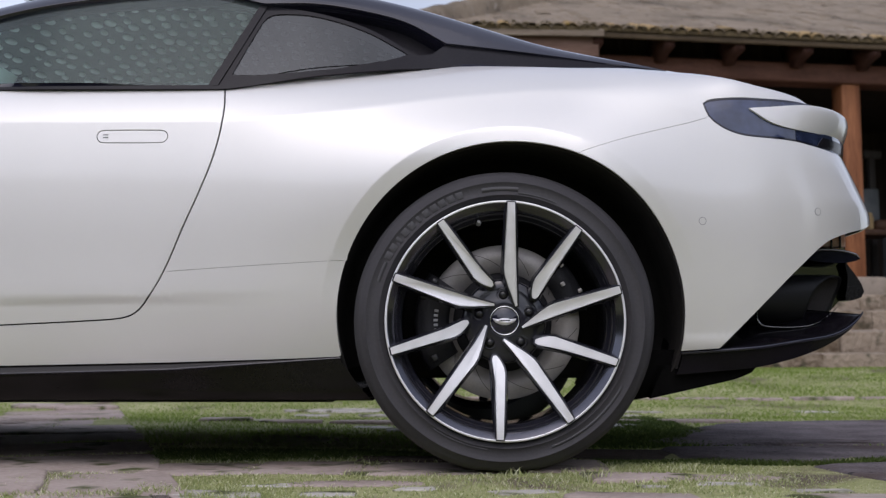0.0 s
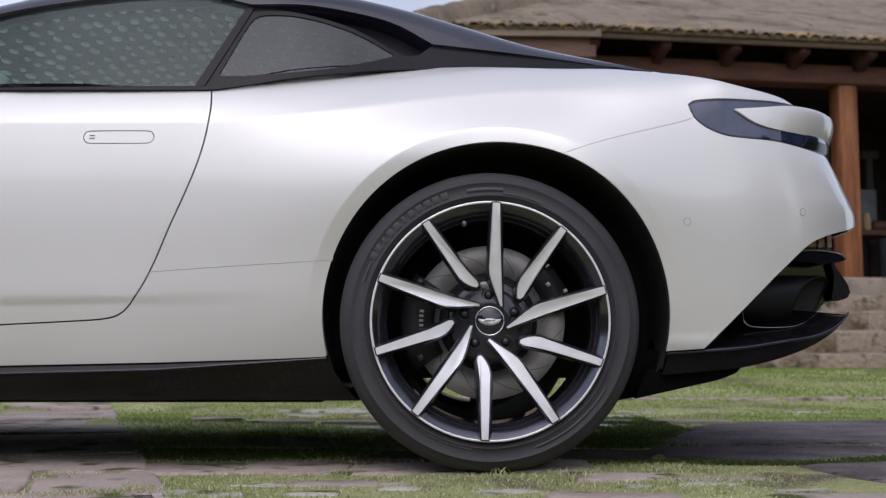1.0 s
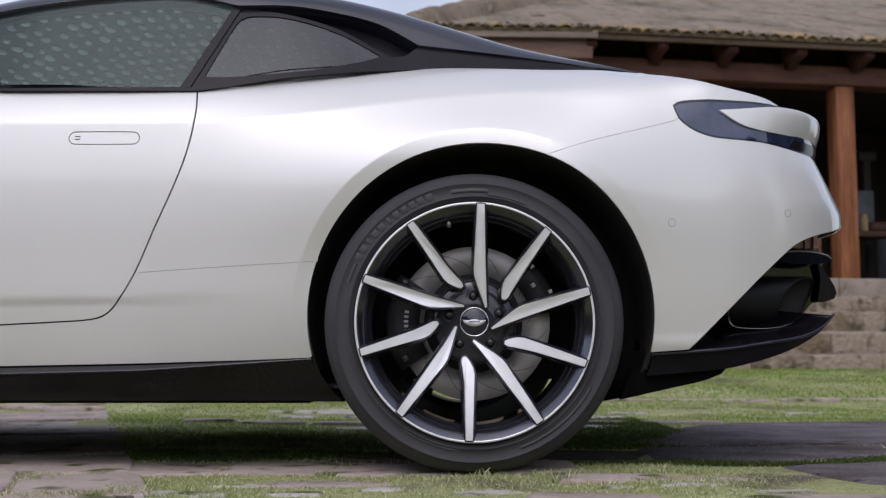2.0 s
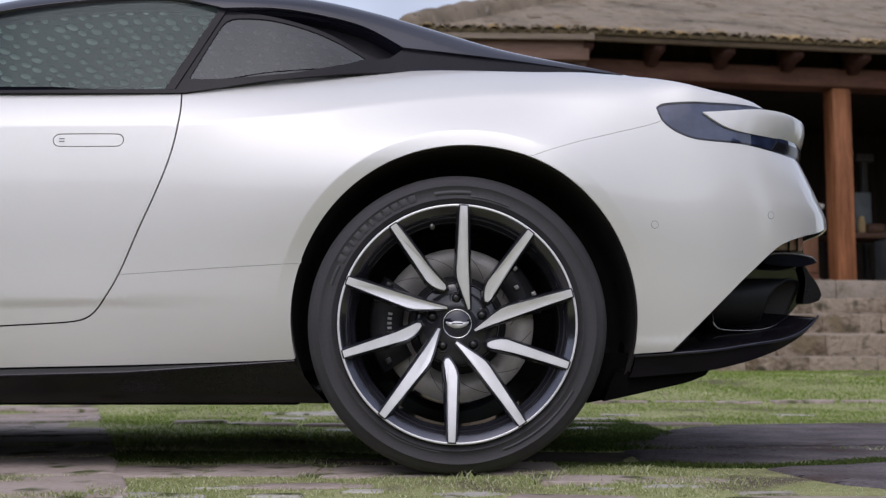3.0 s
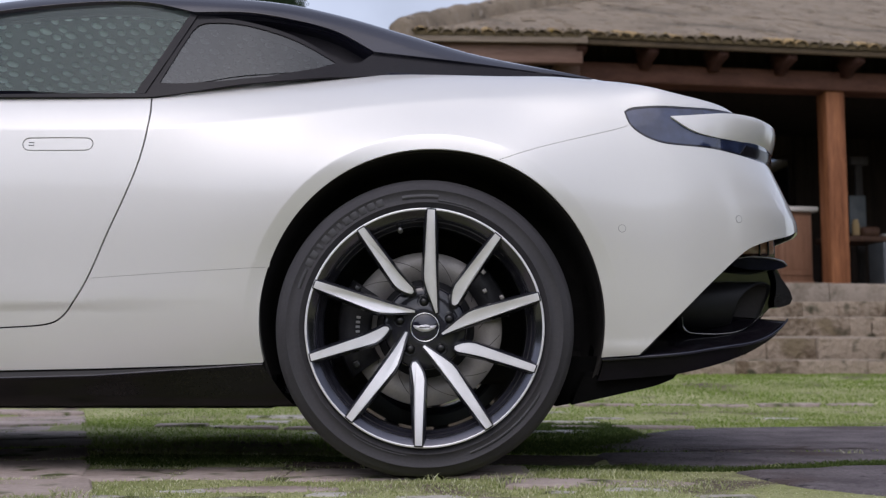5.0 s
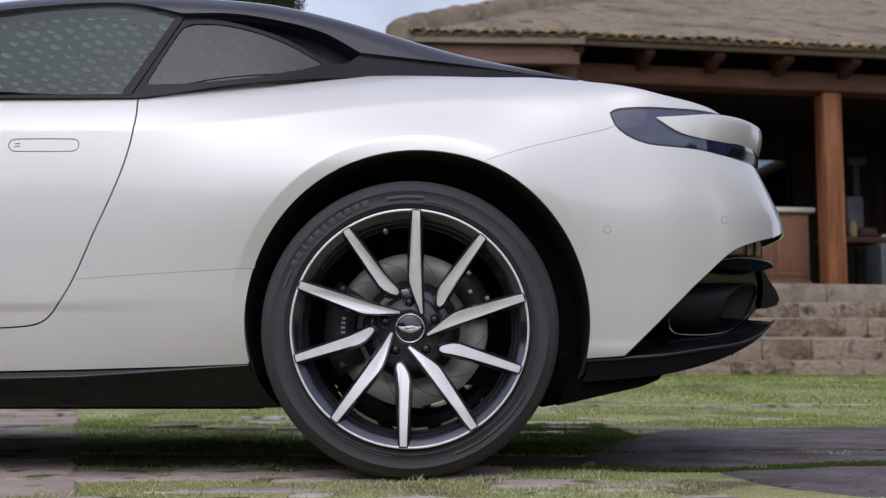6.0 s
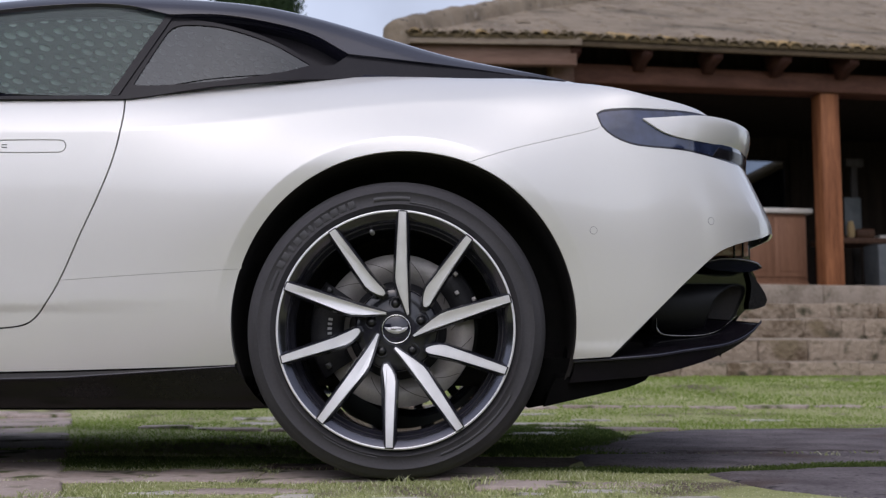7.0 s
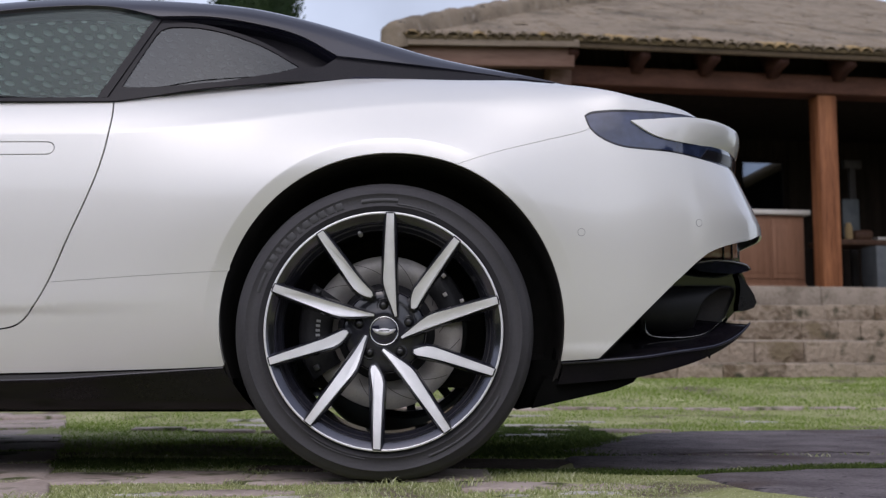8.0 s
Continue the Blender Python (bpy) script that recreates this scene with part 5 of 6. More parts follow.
def turf(name, x0, x1, y0, y1, count, hmin, hmax, width, mat, label, seed, patch=0.5, worn=False, free=False):
    """Many single blades, thinner where the turf is worn and none on the stones."""
    r = np.random.default_rng(seed)
    x, y = r.uniform(x0, x1, count), r.uniform(y0, y1, count)
    d = 0.5 + 0.25 * np.sin(4.1 * x + 2 * np.sin(3 * y)) + 0.25 * np.sin(6.3 * y + 2.2 * np.sin(2.7 * x + 1))
    keep = r.uniform(0, 1, count) < (1 - patch) + patch * d * 1.3
    for s in [] if free else SLABS:
        lo, hi = s.min(0), s.max(0)
        near = keep & (x > lo[0]) & (x < hi[0]) & (y > lo[1]) & (y < hi[1])
        idx = np.nonzero(near)[0]
        if len(idx):
            c = s.mean(0)
            ins = inside(c + (s - c) * (0.94 if hi[0] - lo[0] > 0.6 else 0.80 if hi[1] > 0.1 else 0.55), np.stack([x[idx], y[idx]], 1))
            keep[idx[ins]] = False
    # worn bare under the tyres
    keep &= ~((np.abs(x) < 0.13) & (y > -0.03) & (y < 0.27))
    x, y = x[keep], y[keep]
    n = len(x)
    h = r.uniform(hmin, hmax, n) * (0.7 + 0.6 * d[keep]) * (1 - (0.6 if worn else 0.0) * smooth(0.40, 0.75, x) * smooth(1.2, 0.8, y))
    t = r.uniform(0, 2 * np.pi, n)
    lean = r.uniform(0.2, 1.2, n) * h
    z = ground_z(x, y) - 0.003
    w = width * r.uniform(0.6, 1.2, n)
    cx, cy = np.cos(t), np.sin(t)
    lt = r.uniform(0, 2 * np.pi, n)
    lx, ly = np.cos(lt) * lean, np.sin(lt) * lean
    P = np.zeros((n, 5, 3))
    P[:, 0] = np.stack([x - cx * w, y - cy * w, z], 1)
    P[:, 1] = np.stack([x + cx * w, y + cy * w, z], 1)
    P[:, 2] = np.stack([x + cx * w * 0.8 + lx * 0.35, y + cy * w * 0.8 + ly * 0.35, z + h * 0.6], 1)
    P[:, 3] = np.stack([x - cx * w * 0.8 + lx * 0.35, y - cy * w * 0.8 + ly * 0.35, z + h * 0.6], 1)
    P[:, 4] = np.stack([x + lx, y + ly, z + h], 1)
    k = np.arange(n)[:, None] * 5
    faces = [tuple(f) for f in (k + [0, 1, 2, 3]).tolist()] + [tuple(f) for f in (k + [3, 2, 4]).tolist()]
    me = bpy.data.meshes.new(name)
    me.from_pydata(P.reshape(-1, 3).tolist(), [], faces)
    return tagged(part(name, me, mat), label, "grass", kind="stuff")


turf("grass", -2.4, 2.2, -1.0, 0.75, 190000, 0.004, 0.014, 0.0015, M_GRASS, "short worn green and straw grass between stones", 3, 0.55, worn=True)
turf("moss", 0.25, 2.4, 0.20, 0.48, 30000, 0.006, 0.016, 0.0020, M_MOSS_SHADE, "dense dark green moss and grass in the joint", 8, 0.3)
# next two: grass by and under the car, its shade put into the colour
turf("moss", -0.95, 0.0, 0.36, 0.60, 16000, 0.006, 0.018, 0.0020, M_MOSS_SHADE, "dense green grass along the edging stones, coloured dark for the car's shade", 9, 0.5)
turf("moss", 0.20, 0.80, 0.8, 2.7, 40000, 0.006, 0.020, 0.0022, M_MOSS_SHADE, "dense green grass beside the paving, coloured dark for the car's shade", 10, 0.95)
turf("grass", -3.4, 3.6, 0.75, 3.7, 100000, 0.006, 0.015, 0.0022, M_LAWN, "patchy green grass between paving stones", 4, 0.45)
turf("lawn", -3.6, 6.4, 3.7, 6.4, 100000, 0.008, 0.018, 0.0032, M_LAWN, "mown green lawn before the stone steps", 5, 0.1)
for cx, cy, n, h in ((0.19, -0.154, 22, 0.040), (0.02, -0.05, 14, 0.022), (-0.35, 0.02, 16, 0.022), (-0.62, -0.02, 12, 0.02), (0.42, 0.02, 14, 0.022), (-0.15, -0.30, 14, 0.022), (0.62, -0.20, 14, 0.02), (1.26, 0.73, 16, 0.022), (0.9, 0.30, 8, 0.02)):
    turf("grass_tuft", cx - 0.03, cx + 0.03, cy - 0.02, cy + 0.02, n, h * 0.5, h, 0.002, M_GRASS, "taller pale sprig of weed in the turf", int(abs(cx) * 100) + 20, 0.0, free=True)

# ---- building with porch: local x along its front, turned 9 degrees ----
TURN = 9.0
ORG = Vector((1.55, 10.90, 0.0))
FRONT = pose(*ORG, 0, 0, TURN)


def placed(name, bm, mat, parent=None, label="", **kw):
    bmesh.ops.transform(bm, matrix=FRONT, verts=bm.verts[:])
    return part(name, bm, mat, parent, label, **kw)


def block(lo, hi, bevel=0.008):
    bm = bmesh.new()
    box(bm, lo, hi, bevel)
    return bm


def lathe_at(at, prof, n=20):
    """A turned body standing upright at a place."""
    rows = [[(at[0] + r * math.cos(t), at[1] + r * math.sin(t), at[2] + z) for r, z in prof] for t in np.linspace(0, 2 * math.pi, n + 1)]
    bm = loft(rows)
    bmesh.ops.remove_doubles(bm, verts=bm.verts[:], dist=1e-5)
    return bm


porch = tagged(placed("porch_floor", block((-2.4, -0.28, 0.90), (9.5, 6.0, 1.238), 0.02), M_NOSING), "worn stone floor of the raised porch", "floor", kind="structure")
landing = tagged(placed("landing", block((-2.4, -3.15, 0.0), (9.5, -0.20, 0.80), 0.02), M_NOSING), "stone landing below the porch", "floor", kind="structure")
steps = tagged(placed("steps", block((-2.4, -4.55, -0.05), (9.5, -3.1, 0.28), 0.02), M_BLOCK), "weathered rough stone garden steps", "steps", kind="structure")
z0 = 0.05
for i, (z1, v) in enumerate(((0.305, -4.78), (0.490, -4.42), (0.670, -4.06), (0.825, -3.70))):
    x = -2.3 + 0.13 * i
    while x < 9.3:
        lx = float(rng.uniform(0.20, 0.60))
        d = float(rng.normal(0, 0.016))
        bm = block((x + 0.002, v + d, z0 - 0.02), (x + lx - 0.002, v + 0.42, z1 - 0.006 + float(rng.normal(0, 0.006))), 0.009)
        ob = placed("step_stone", bm, M_BLOCK, steps)
        x += lx
    x = -2.3
    while x < 9.3:
        lx = float(rng.uniform(0.6, 1.1))
        placed("tread_stone", block((x + 0.003, v + 0.020, z1 - 0.024), (x + lx - 0.003, v + 0.42, z1 + float(rng.normal(0, 0.003))), 0.010), M_NOSING, steps)
        x += lx
    z0 = z1 - 0.02
x = -2.3
while x < 9.3:
    lx = float(rng.uniform(1.1, 1.9))
    placed("edge_stone", block((x + 0.004, -0.36 + float(rng.normal(0, 0.006)), 0.98), (x + lx - 0.004, -0.05, 1.24), 0.018), M_NOSING, porch)
    x += lx

house = tagged(base("house"), "long tiled garden house with a timber porch", "house")


def timber(name, lo, hi, mat, label="", bevel=0.012, parent=None):
    return placed(name, block(lo, hi, bevel), mat, parent or house, label)


timber("corner_post", (-0.14, -0.10, 1.238), (0.13, 0.14, 4.02), M_FASCIA, "weathered brown corner post", 0.015)
for x in (3.48, 6.94):
    timber("post", (x - 0.125, 0.02, 1.238), (x + 0.125, 0.28, 3.695), M_POST, "square orange-brown timber post", 0.015)
timber("beam", (-0.12, -0.02, 3.695), (9.2, 0.30, 3.93), M_BEAM, "red-brown front beam")
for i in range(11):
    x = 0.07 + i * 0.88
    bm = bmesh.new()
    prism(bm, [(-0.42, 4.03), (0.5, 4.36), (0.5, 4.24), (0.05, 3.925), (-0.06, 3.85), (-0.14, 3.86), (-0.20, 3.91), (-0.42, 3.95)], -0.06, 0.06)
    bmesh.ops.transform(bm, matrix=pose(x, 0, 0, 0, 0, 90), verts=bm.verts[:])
    placed("rafter", bm, M_BEAM_SHADED, house, "shaped rafter end, its wood darkened for the eaves' shade")
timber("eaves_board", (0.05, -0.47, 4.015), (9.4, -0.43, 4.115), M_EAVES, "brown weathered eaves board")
bm = bmesh.new()
box(bm, (-2.10, -0.035, 4.015), (0.10, 0.0, 4.14), 0.006, pose(0.02, -0.46, 0, 0, 0, -6))
placed("eaves_board", bm, M_BOARD, house)
bm = bmesh.new()
box(bm, (-2.05, 0.004, 3.80), (0.06, 0.12, 4.10), 0.008, pose(0.02, -0.40, 0, 0, 0, -6))
placed("fascia_beam", bm, M_FASCIA, house, "brown fascia under the eaves")
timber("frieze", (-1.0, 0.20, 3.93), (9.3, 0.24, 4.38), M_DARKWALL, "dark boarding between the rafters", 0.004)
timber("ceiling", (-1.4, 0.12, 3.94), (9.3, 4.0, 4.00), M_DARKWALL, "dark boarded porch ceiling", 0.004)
# walls close the porch behind: dark boarding with one window
W0, W1, WZ0, WZ1 = 4.02, 4.86, 2.70, 3.64
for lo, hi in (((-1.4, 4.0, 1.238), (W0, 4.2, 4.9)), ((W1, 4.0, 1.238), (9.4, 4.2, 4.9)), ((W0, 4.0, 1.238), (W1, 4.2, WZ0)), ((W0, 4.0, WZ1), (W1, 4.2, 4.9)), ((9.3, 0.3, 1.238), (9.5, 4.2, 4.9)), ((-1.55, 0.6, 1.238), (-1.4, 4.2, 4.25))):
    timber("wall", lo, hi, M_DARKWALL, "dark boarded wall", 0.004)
window = timber("window", (W0, 4.05, WZ0), (W0 + 0.06, 4.12, WZ1), M_DARKWALL, "small dark framed window", 0.004)
for lo, hi in (((W1 - 0.06, 4.05, WZ0), (W1, 4.12, WZ1)), ((W0 + 0.06, 4.05, WZ1 - 0.06), (W1 - 0.06, 4.12, WZ1)), ((W0 + 0.06, 4.05, WZ0), (W1 - 0.06, 4.12, WZ0 + 0.06))):
    placed("window_frame", block(lo, hi, 0.004), M_DARKWALL, window)
pane = placed("pane", block((W0 + 0.05, 4.08, WZ0 + 0.05), (W1 - 0.05, 4.086, WZ1 - 0.05), 0.0), M_PANE, window)
pane.visible_shadow = False
shed = tagged(base("shed"), "dark shed with a sloping mossy roof behind the porch", "shed")
bm = bmesh.new()
prism(bm, [(4.6, 3.20), (5.4, 3.62), (6.9, 4.38), (8.4, 3.62), (8.4, 0.0), (4.6, 0.0)], 7.0, 9.0)
placed("wall", bm, M_DARKWALL, shed)
bm = bmesh.new()
prism(bm, [(4.3, 3.17), (5.4, 3.74), (6.9, 4.50), (8.7, 3.58), (8.7, 3.47), (6.9, 4.39), (5.4, 3.63), (4.3, 3.06)], 6.8, 9.2)
placed("roof", bm, M_MOSS_TILE, shed, "mossy sloping roof edge")

# roof of barrel tiles
PITCH = math.tan(radians(24))
Q0, Q1 = Vector((-0.46, 10.33, 4.10)), Vector((1.64, 10.45, 4.10))
DIR2 = Vector((math.cos(radians(TURN)), math.sin(radians(TURN)), 0))
DIR1 = (Q1 - Q0).normalized()
UP1, UP2 = Vector((-DIR1.y, DIR1.x, 0)), Vector((-DIR2.y, DIR2.x, 0))
HIP0 = Vector((0.53, 0.85, 0))
HIPM = (UP1 + UP2).normalized()
LEN = 8.2


def tile_mesh():
    bm = bmesh.new()
    rows = []
    for v, r, lift in ((0.0, 0.083, 0.026), (0.43, 0.075, 0.0)):
        out = [(r * math.cos(t), v, lift + r * 0.75 * math.sin(t)) for t in np.linspace(0, math.pi, 7)]
        inn = [((r - 0.014) * math.cos(t), v, lift + (r - 0.014) * 0.75 * math.sin(t)) for t in np.linspace(math.pi, 0, 7)]
        rows.append(out + inn)
    b2 = loft(rows, True)
    b2.faces.new([v for v in b2.verts if v.co.y < 0.01][:14])
    me = bpy.data.meshes.new("roof_tile")
    bmesh.ops.recalc_face_normals(b2, faces=b2.faces[:])
    b2.to_mesh(me)
    b2.free()
    for p in me.polygons:
        p.use_smooth = True
    return me


TILE, TILE_MOSS = tile_mesh(), tile_mesh()
TILE.materials.append(M_TILE)
TILE_MOSS.materials.append(M_MOSS_TILE)
den = HIP0.x * -HIPM.y + HIP0.y * HIPM.x
dq = Q1 - Q0
kk = (dq.x * -HIPM.y + dq.y * HIPM.x) / den
MEET = Q0 + HIP0 * kk
HIGH = 9.5


def on_roof(p, org, up):
    q = Vector((p.x, p.y, 0))
    return Vector((p.x, p.y, org.z + (q - Vector((org.x, org.y, 0))).dot(up) * PITCH + 0.034))


TOP = Q0 + HIP0 * (HIGH / HIP0.dot(UP2) + (Q1 - Q0).dot(UP2) / HIP0.dot(UP2))
bm = bmesh.new()
bm.faces.new([bm.verts.new(on_roof(p, Q0, UP1)) for p in (Q0, Q1, MEET)])
bm.faces.new([bm.verts.new(on_roof(p, Q1, UP2)) for p in (Q1, Q1 + DIR2 * LEN, Q1 + DIR2 * LEN + UP2 * HIGH, TOP, MEET)])
roof = part("roof", bm, M_TILE, house, "low-pitched weathered clay tile roof", smooth_faces=False)
rest = [[], []]
tv = np.array([tuple(v.co) for v in TILE.vertices]) * [1.10, 1.0, 0.20] + [0, 0, 0.012]
tf = [tuple(p.vertices) for p in TILE.polygons]
for org, di, up, length, first in ((Q0, DIR1, UP1, (Q1 - Q0).length, True), (Q1, DIR2, UP2, LEN, False)):
    ncol = int(length / 0.158) + (12 if not first else 0)
    for c in range(-12 if not first else 0, ncol):
        for r in range(25):
            s, d = c * 0.158 + 0.08, r * 0.36 - 0.05
            p = org + di * s + up * d
            rel0, rel1 = p - Q0, p - Q1
            if HIP0.x * rel0.y - HIP0.y * rel0.x > 0.02:
                continue
            side = HIPM.x * rel1.y - HIPM.y * rel1.x
            if (first and side < -0.04) or (not first and side > 0.04) or s > length:
                continue
            p = p + Vector((0, 0, d * PITCH + float(rng.normal(0, 0.006))))
            m = Matrix.Translation(p) @ Matrix((di, up, (0, 0, 1))).transposed().to_4x4() @ pose(0, 0, 0, 24, 0, float(rng.normal(0, 1.5)))
            if r < 1 and len(roof.children) < 290:
                mossy = r == 0 and rng.uniform() < 0.35
                ob = new("roof_tile", TILE_MOSS if mossy else TILE)
                ob.parent = roof
                ob.matrix_basis = m
            else:
                mm = np.array(m)
                k = len(rest[0])
                rest[0].extend((tv @ mm[:3, :3].T + mm[:3, 3]).tolist())
                rest[1].extend([tuple(i + k for i in f) for f in tf])
me = bpy.data.meshes.new("tile_field")
me.from_pydata(rest[0], [], rest[1])
for p in me.polygons:
    p.use_smooth = True
tagged(part("tile_field", me, M_TILE, roof), kind="stuff")
# mortar that beds the tiles along the eaves
for org, di, up, length in ((Q0, DIR1, UP1, (Q1 - Q0).length), (Q1, DIR2, UP2, LEN)):
    rows = []
    for k in range(int(length / 0.05) + 1):
        p = org + di * (k * 0.05) + up * (0.006 * math.sin(k * 1.9) - 0.040)
        top = 0.052 + 0.010 * math.sin(k * 0.83) + 0.008 * math.sin(k * 2.3)
        rows.append([p + Vector((0, 0, -0.015)), p + up * -0.012 + Vector((0, 0, 0.02)), p + Vector((0, 0, top)), p + up * 0.10 + Vector((0, 0, top))])
    part("eaves_mortar", loft(rows), M_MORTAR, roof, "brown mossy mortar under the tiles")
# moss and lichen lumps between the tile ends
lumps = np.random.default_rng(33)
me = bpy.data.meshes.new("roof_moss")
ball = bmesh.new()
bmesh.ops.create_icosphere(ball, subdivisions=1, radius=1.0)
bv, bf = np.array([tuple(v.co) for v in ball.verts]), [tuple(v.index for v in f.verts) for f in ball.faces]
ball.free()
mv, mf = [], []
for org, di, up, length in ((Q0, DIR1, UP1, (Q1 - Q0).length), (Q1, DIR2, UP2, LEN)):
    for k in range(int(length / 0.035)):
        if lumps.uniform() < 0.35:
            continue
        d = lumps.uniform(-0.075, 0.05)
        p = org + di * (k * 0.035 + lumps.uniform(-0.02, 0.02)) + up * d + Vector((0, 0, 0.062 + d * PITCH + lumps.uniform(-0.02, 0.025)))
        r = lumps.uniform(0.012, 0.034)
        q = bv * (1 + lumps.uniform(-0.25, 0.25, (len(bv), 1))) * [r * lumps.uniform(0.8, 1.7), r, r * 0.8] + np.array(p)
        mf += [tuple(i + len(mv) for i in f) for f in bf]
        mv += q.tolist()
me.from_pydata(mv, [], mf)
for p in me.polygons:
    p.use_smooth = True
tagged(part("roof_moss", me, M_ROOFMOSS, roof), kind="stuff")
# mortared ridge along the hip
rows = []
for i in range(60):
    p = Q0 + HIP0 * (i * 0.11 - 0.06)
    z = Q0.z + (i * 0.11 - 0.06) * HIP0.dot(UP1) * PITCH + 0.07
    rr = (0.15 if i > 2 else 0.09 + 0.02 * i) + 0.012 * math.sin(i * 1.7) + 0.010 * math.sin(i * 0.6 + 1)
    side = Vector((HIP0.y, -HIP0.x, 0)).normalized()
    rows.append([Vector((p.x, p.y, z)) + side * rr * 1.25 * math.cos(t) + Vector((0, 0, rr * math.sin(t) + (0.0 if 0 < k < 8 else -0.2))) for k, t in enumerate(np.linspace(0, math.pi, 9))])
bm = loft(rows)
bm.faces.new([v for v in bm.verts][:9])
part("hip_ridge", bm, M_TILE, roof)

# ---- things in the porch ----
cab = tagged(base("cabinet"), "brown wooden cabinet with a cream stone top", "cabinet")
placed("body", block((2.43, 0.52, 1.33), (3.36, 1.02, 2.22), 0.012), M_CAB, cab)
placed("worktop", block((2.36, 0.46, 2.22), (3.43, 1.06, 2.285), 0.012), M_CREAM, cab, "cream stone top")
for x in (2.45, 2.91):
    d = placed("door", block((x, 0.505, 1.40), (x + 0.43, 0.525, 2.17), 0.006), M_CAB, cab)
    placed("door_panel", block((x + 0.06, 0.498, 1.47), (x + 0.37, 0.510, 2.10), 0.008), M_CAB, cab)
placed("plinth", block((2.42, 0.50, 1.29), (3.37, 1.02, 1.335), 0.008), M_CAB, cab)
for x in (2.46, 3.28):
    placed("foot", block((x, 0.54, 1.238), (x + 0.06, 0.60, 1.292), 0.004), M_CREAM, cab)
tbl = tagged(base("table"), "dark wooden bench table in the shaded porch", "table")
placed("tabletop", block((4.25, 1.6, 1.98), (5.6, 2.2, 2.06), 0.01), M_DARKCAB, tbl)
for x in (4.3, 5.45):
    for y in (1.65, 2.1):
        placed("leg", block((x, y, 1.238), (x + 0.08, y + 0.08, 1.985), 0.006), M_DARKWALL, tbl)
scr = tagged(base("screen"), "pale teal framed panel on an upright stand in the porch", "screen")
placed("panel", block((4.92, 2.40, 2.19), (5.18, 2.43, 2.75), 0.006), M_PALE, scr)
placed("stand", block((5.06, 2.43, 1.238), (5.16, 2.49, 3.30), 0.01), M_GREYWOOD, scr, "grey timber upright")
placed("crosspiece", block((4.98, 2.42, 3.22), (5.26, 2.50, 3.34), 0.01), M_GREYWOOD, scr)
tagged(placed("storage_box", block((4.74, 1.2, 1.238), (5.3, 1.6, 1.93), 0.012), M_PALE), "pale blue-grey box on the porch floor", "box")
tagged(placed("jar", lathe_at((4.63, 1.72, 2.06), [(0.0, 0.0), (0.045, 0.0), (0.055, 0.03), (0.055, 0.17), (0.04, 0.21), (0.035, 0.24), (0.0, 0.24)]), M_MOSS_TILE), "small yellow jar on the table", "jar")
tagged(placed("log", block((4.70, 1.66, 2.06), (4.98, 1.80, 2.20), 0.04), M_DARKCAB), "short brown log lying on the table", "log")
tagged(placed("dish", block((5.06, 1.70, 2.06), (5.26, 1.90, 2.11), 0.015), M_CREAM), "white dish on the table", "dish")

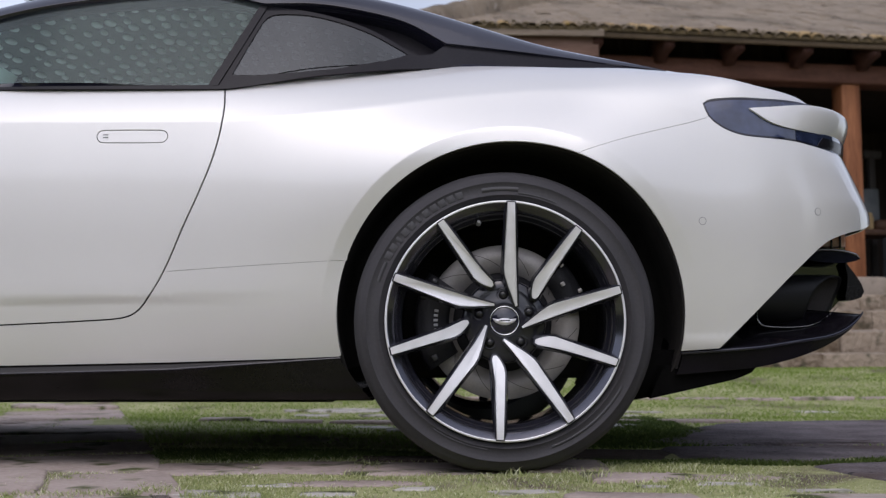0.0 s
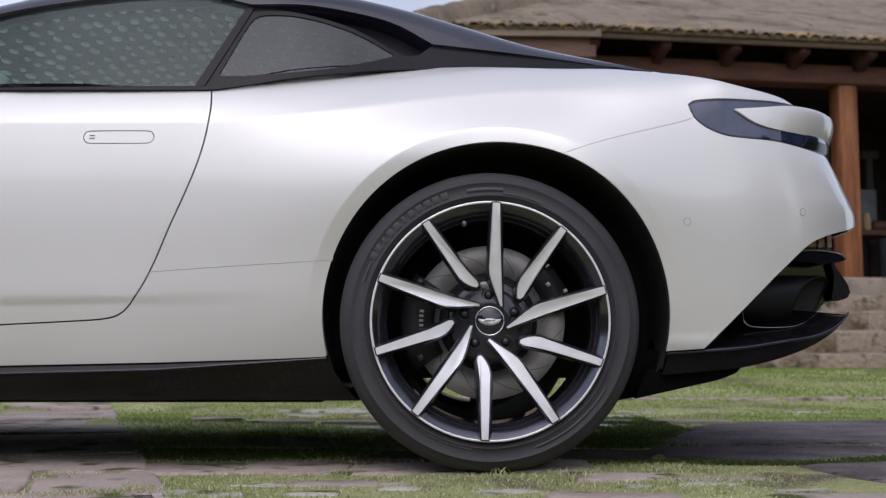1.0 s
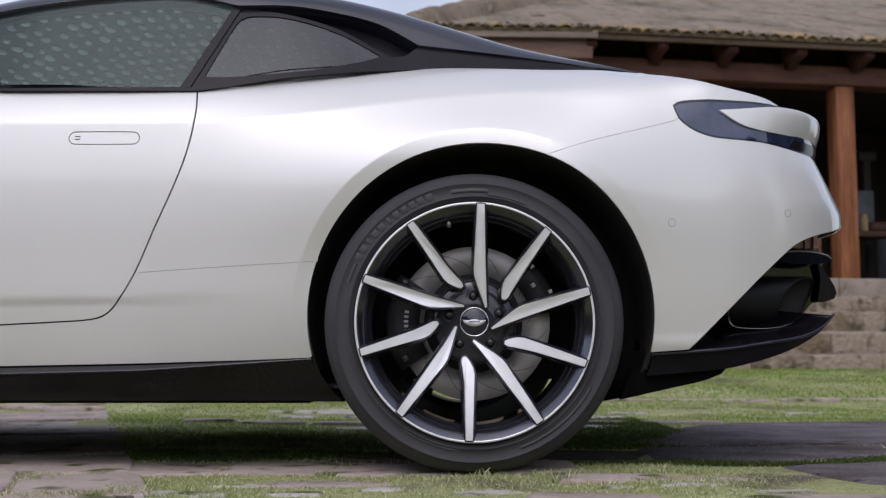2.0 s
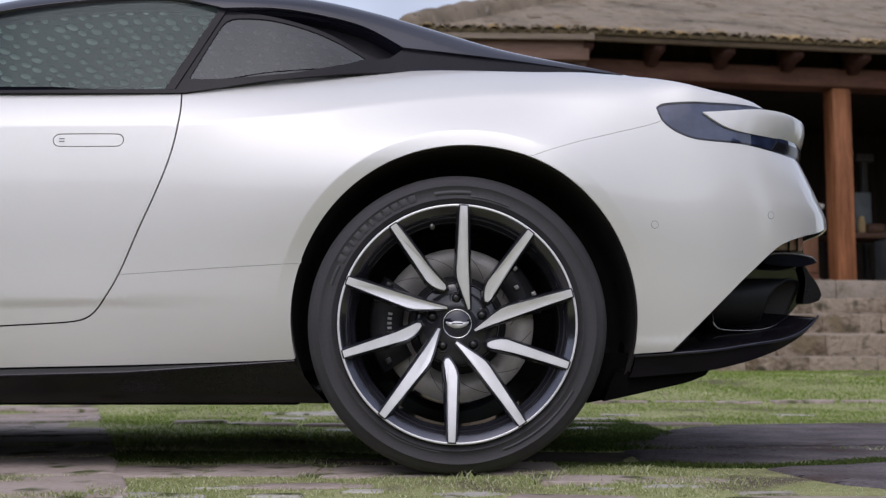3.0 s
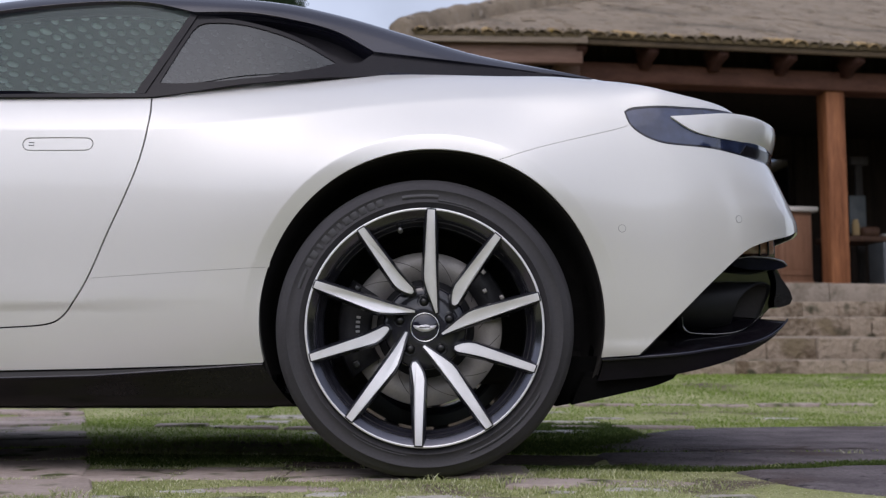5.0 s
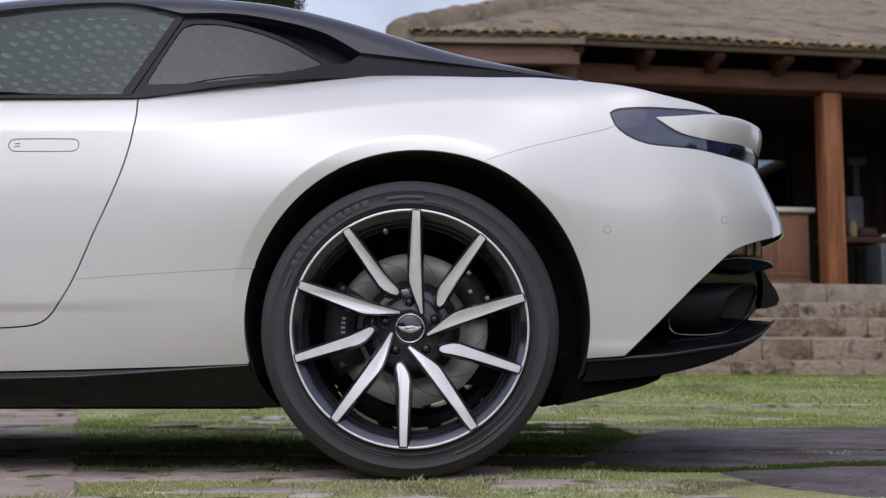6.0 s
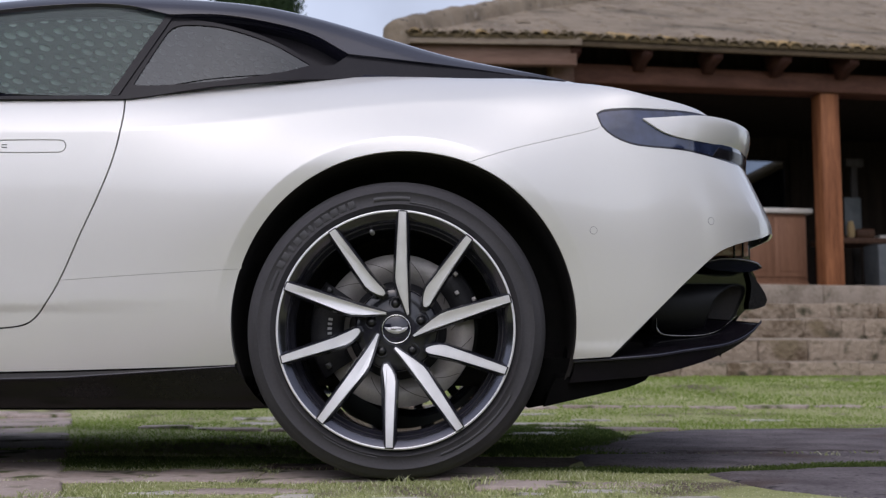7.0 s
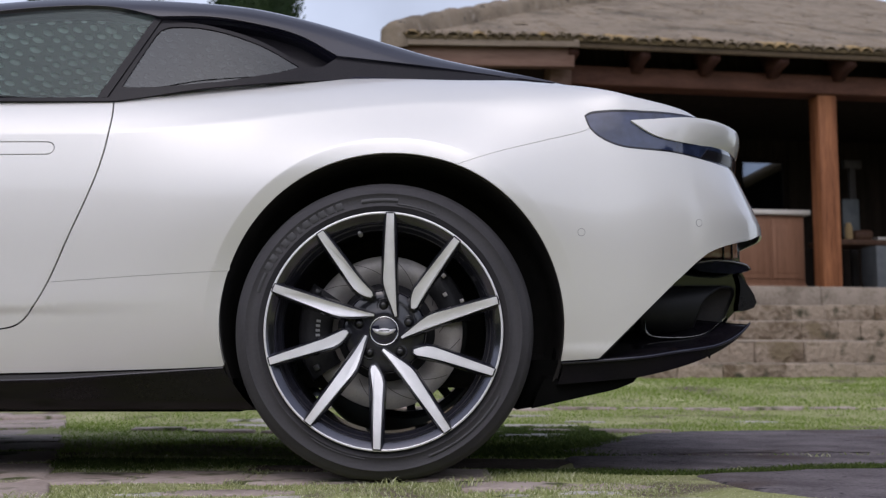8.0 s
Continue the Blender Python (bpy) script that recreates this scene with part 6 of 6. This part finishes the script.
# ---- far cypresses ----
for cx, cy, hgt, rad, seed in ((-5.85, 33.0, 12.6, 1.5, 1), (-9.0, 33.5, 11.8, 1.3, 2), (-12.0, 33.2, 12.3, 1.4, 3)):
    tree = tagged(base("cypress", (cx, cy, 0.19)), "tall dark green clipped cypress behind the lawn", "tree", group="cypress row")
    bm = bmesh.new()
    bmesh.ops.create_cone(bm, segments=10, radius1=0.22, radius2=0.05, depth=hgt * 0.9, cap_ends=True, matrix=pose(0, 0, hgt * 0.45))
    part("trunk", bm, M_DARKWALL, tree)
    r = np.random.default_rng(seed)
    bm = bmesh.new()
    bmesh.ops.create_cone(bm, segments=16, radius1=rad * 0.86, radius2=rad * 0.80, depth=hgt - 1.0, cap_ends=True, matrix=pose(0, 0, hgt / 2))
    part("inner_growth", bm, M_CYPRESS, tree)
    n = 26000
    z = r.uniform(0.4, hgt, n)
    t = r.uniform(0, 2 * np.pi, n)
    top = np.clip((hgt - z) / 0.8, 0, 1) ** 0.4
    rr = rad * top * (0.90 + 0.10 * np.sin(5 * t + z * 1.7) * np.sin(2.3 * z + t)) * r.uniform(0.80, 1.04, n)
    c = np.stack([rr * np.cos(t), rr * np.sin(t), z], 1)
    d1, d2 = r.normal(0, 1, (n, 3)), r.normal(0, 1, (n, 3))
    d1 /= np.linalg.norm(d1, axis=1)[:, None]
    d2 /= np.linalg.norm(d2, axis=1)[:, None]
    d1[:, 2] += 0.8
    P = np.stack([c - d2 * 0.035, c + d2 * 0.035, c + d1 * 0.13], 1)
    me = bpy.data.meshes.new("crown")
    me.from_pydata(P.reshape(-1, 3).tolist(), [], (np.arange(n)[:, None] * 3 + [0, 1, 2]).tolist())
    part("crown", me, M_CYPRESS, tree)

# ---- unseen clipped hedges, added behind and beside the camera to shape reflections ----
def hedge(at, turn, half, high, count, seed):
    r = np.random.default_rng(seed)
    ob = tagged(base("hedge", (0, 0, 0)), "unseen green hedge added to shape the car's light and reflections", "hedge", group="garden hedges")
    m = np.array(pose(*at, 0, 0, turn))
    bm = bmesh.new()
    box(bm, (-half, -0.75, 0), (half, 0.75, high), 0.15, pose(*at, 0, 0, turn))
    part("core", bm, M_CYPRESS, ob)
    x, z = r.uniform(-half, half, count), r.uniform(0.05, high + 0.12, count)
    y = 0.78 + 0.10 * np.sin(1.7 * x + z) * np.sin(2.1 * z + 0.4 * x) + r.normal(0, 0.04, count)
    c = np.stack([x, y, z], 1) @ m[:3, :3].T + m[:3, 3]
    d1, d2 = r.normal(0, 1, (count, 3)), r.normal(0, 1, (count, 3))
    d1 /= np.linalg.norm(d1, axis=1)[:, None]
    d2 /= np.linalg.norm(d2, axis=1)[:, None]
    P = np.stack([c - d2 * 0.05, c + d2 * 0.05, c + d1 * 0.12], 1)
    me = bpy.data.meshes.new("foliage")
    me.from_pydata(P.reshape(-1, 3).tolist(), [], (np.arange(count)[:, None] * 3 + [0, 1, 2]).tolist())
    part("foliage", me, M_HEDGE, ob)


hedge((-2.6, -15.0, 0), 0, 2.4, 3.3, 7000, 11)
# taller stretch added to darken what the door reflects
hedge((-9.8, -15.0, 0), 0, 4.6, 5.2, 16000, 16)
hedge((7.2, -15.0, 0), 0, 7.0, 2.5, 12000, 14)
# the gap between these two leaves a bright streak in the tail's reflection
hedge((8.5, -9.5, 0), 90, 4.5, 3.6, 10000, 12)
hedge((8.5, 1.0, 0), 90, 3.6, 3.6, 8000, 15)
hedge((-13.5, -5.0, 0), -90, 9.0, 2.6, 12000, 13)
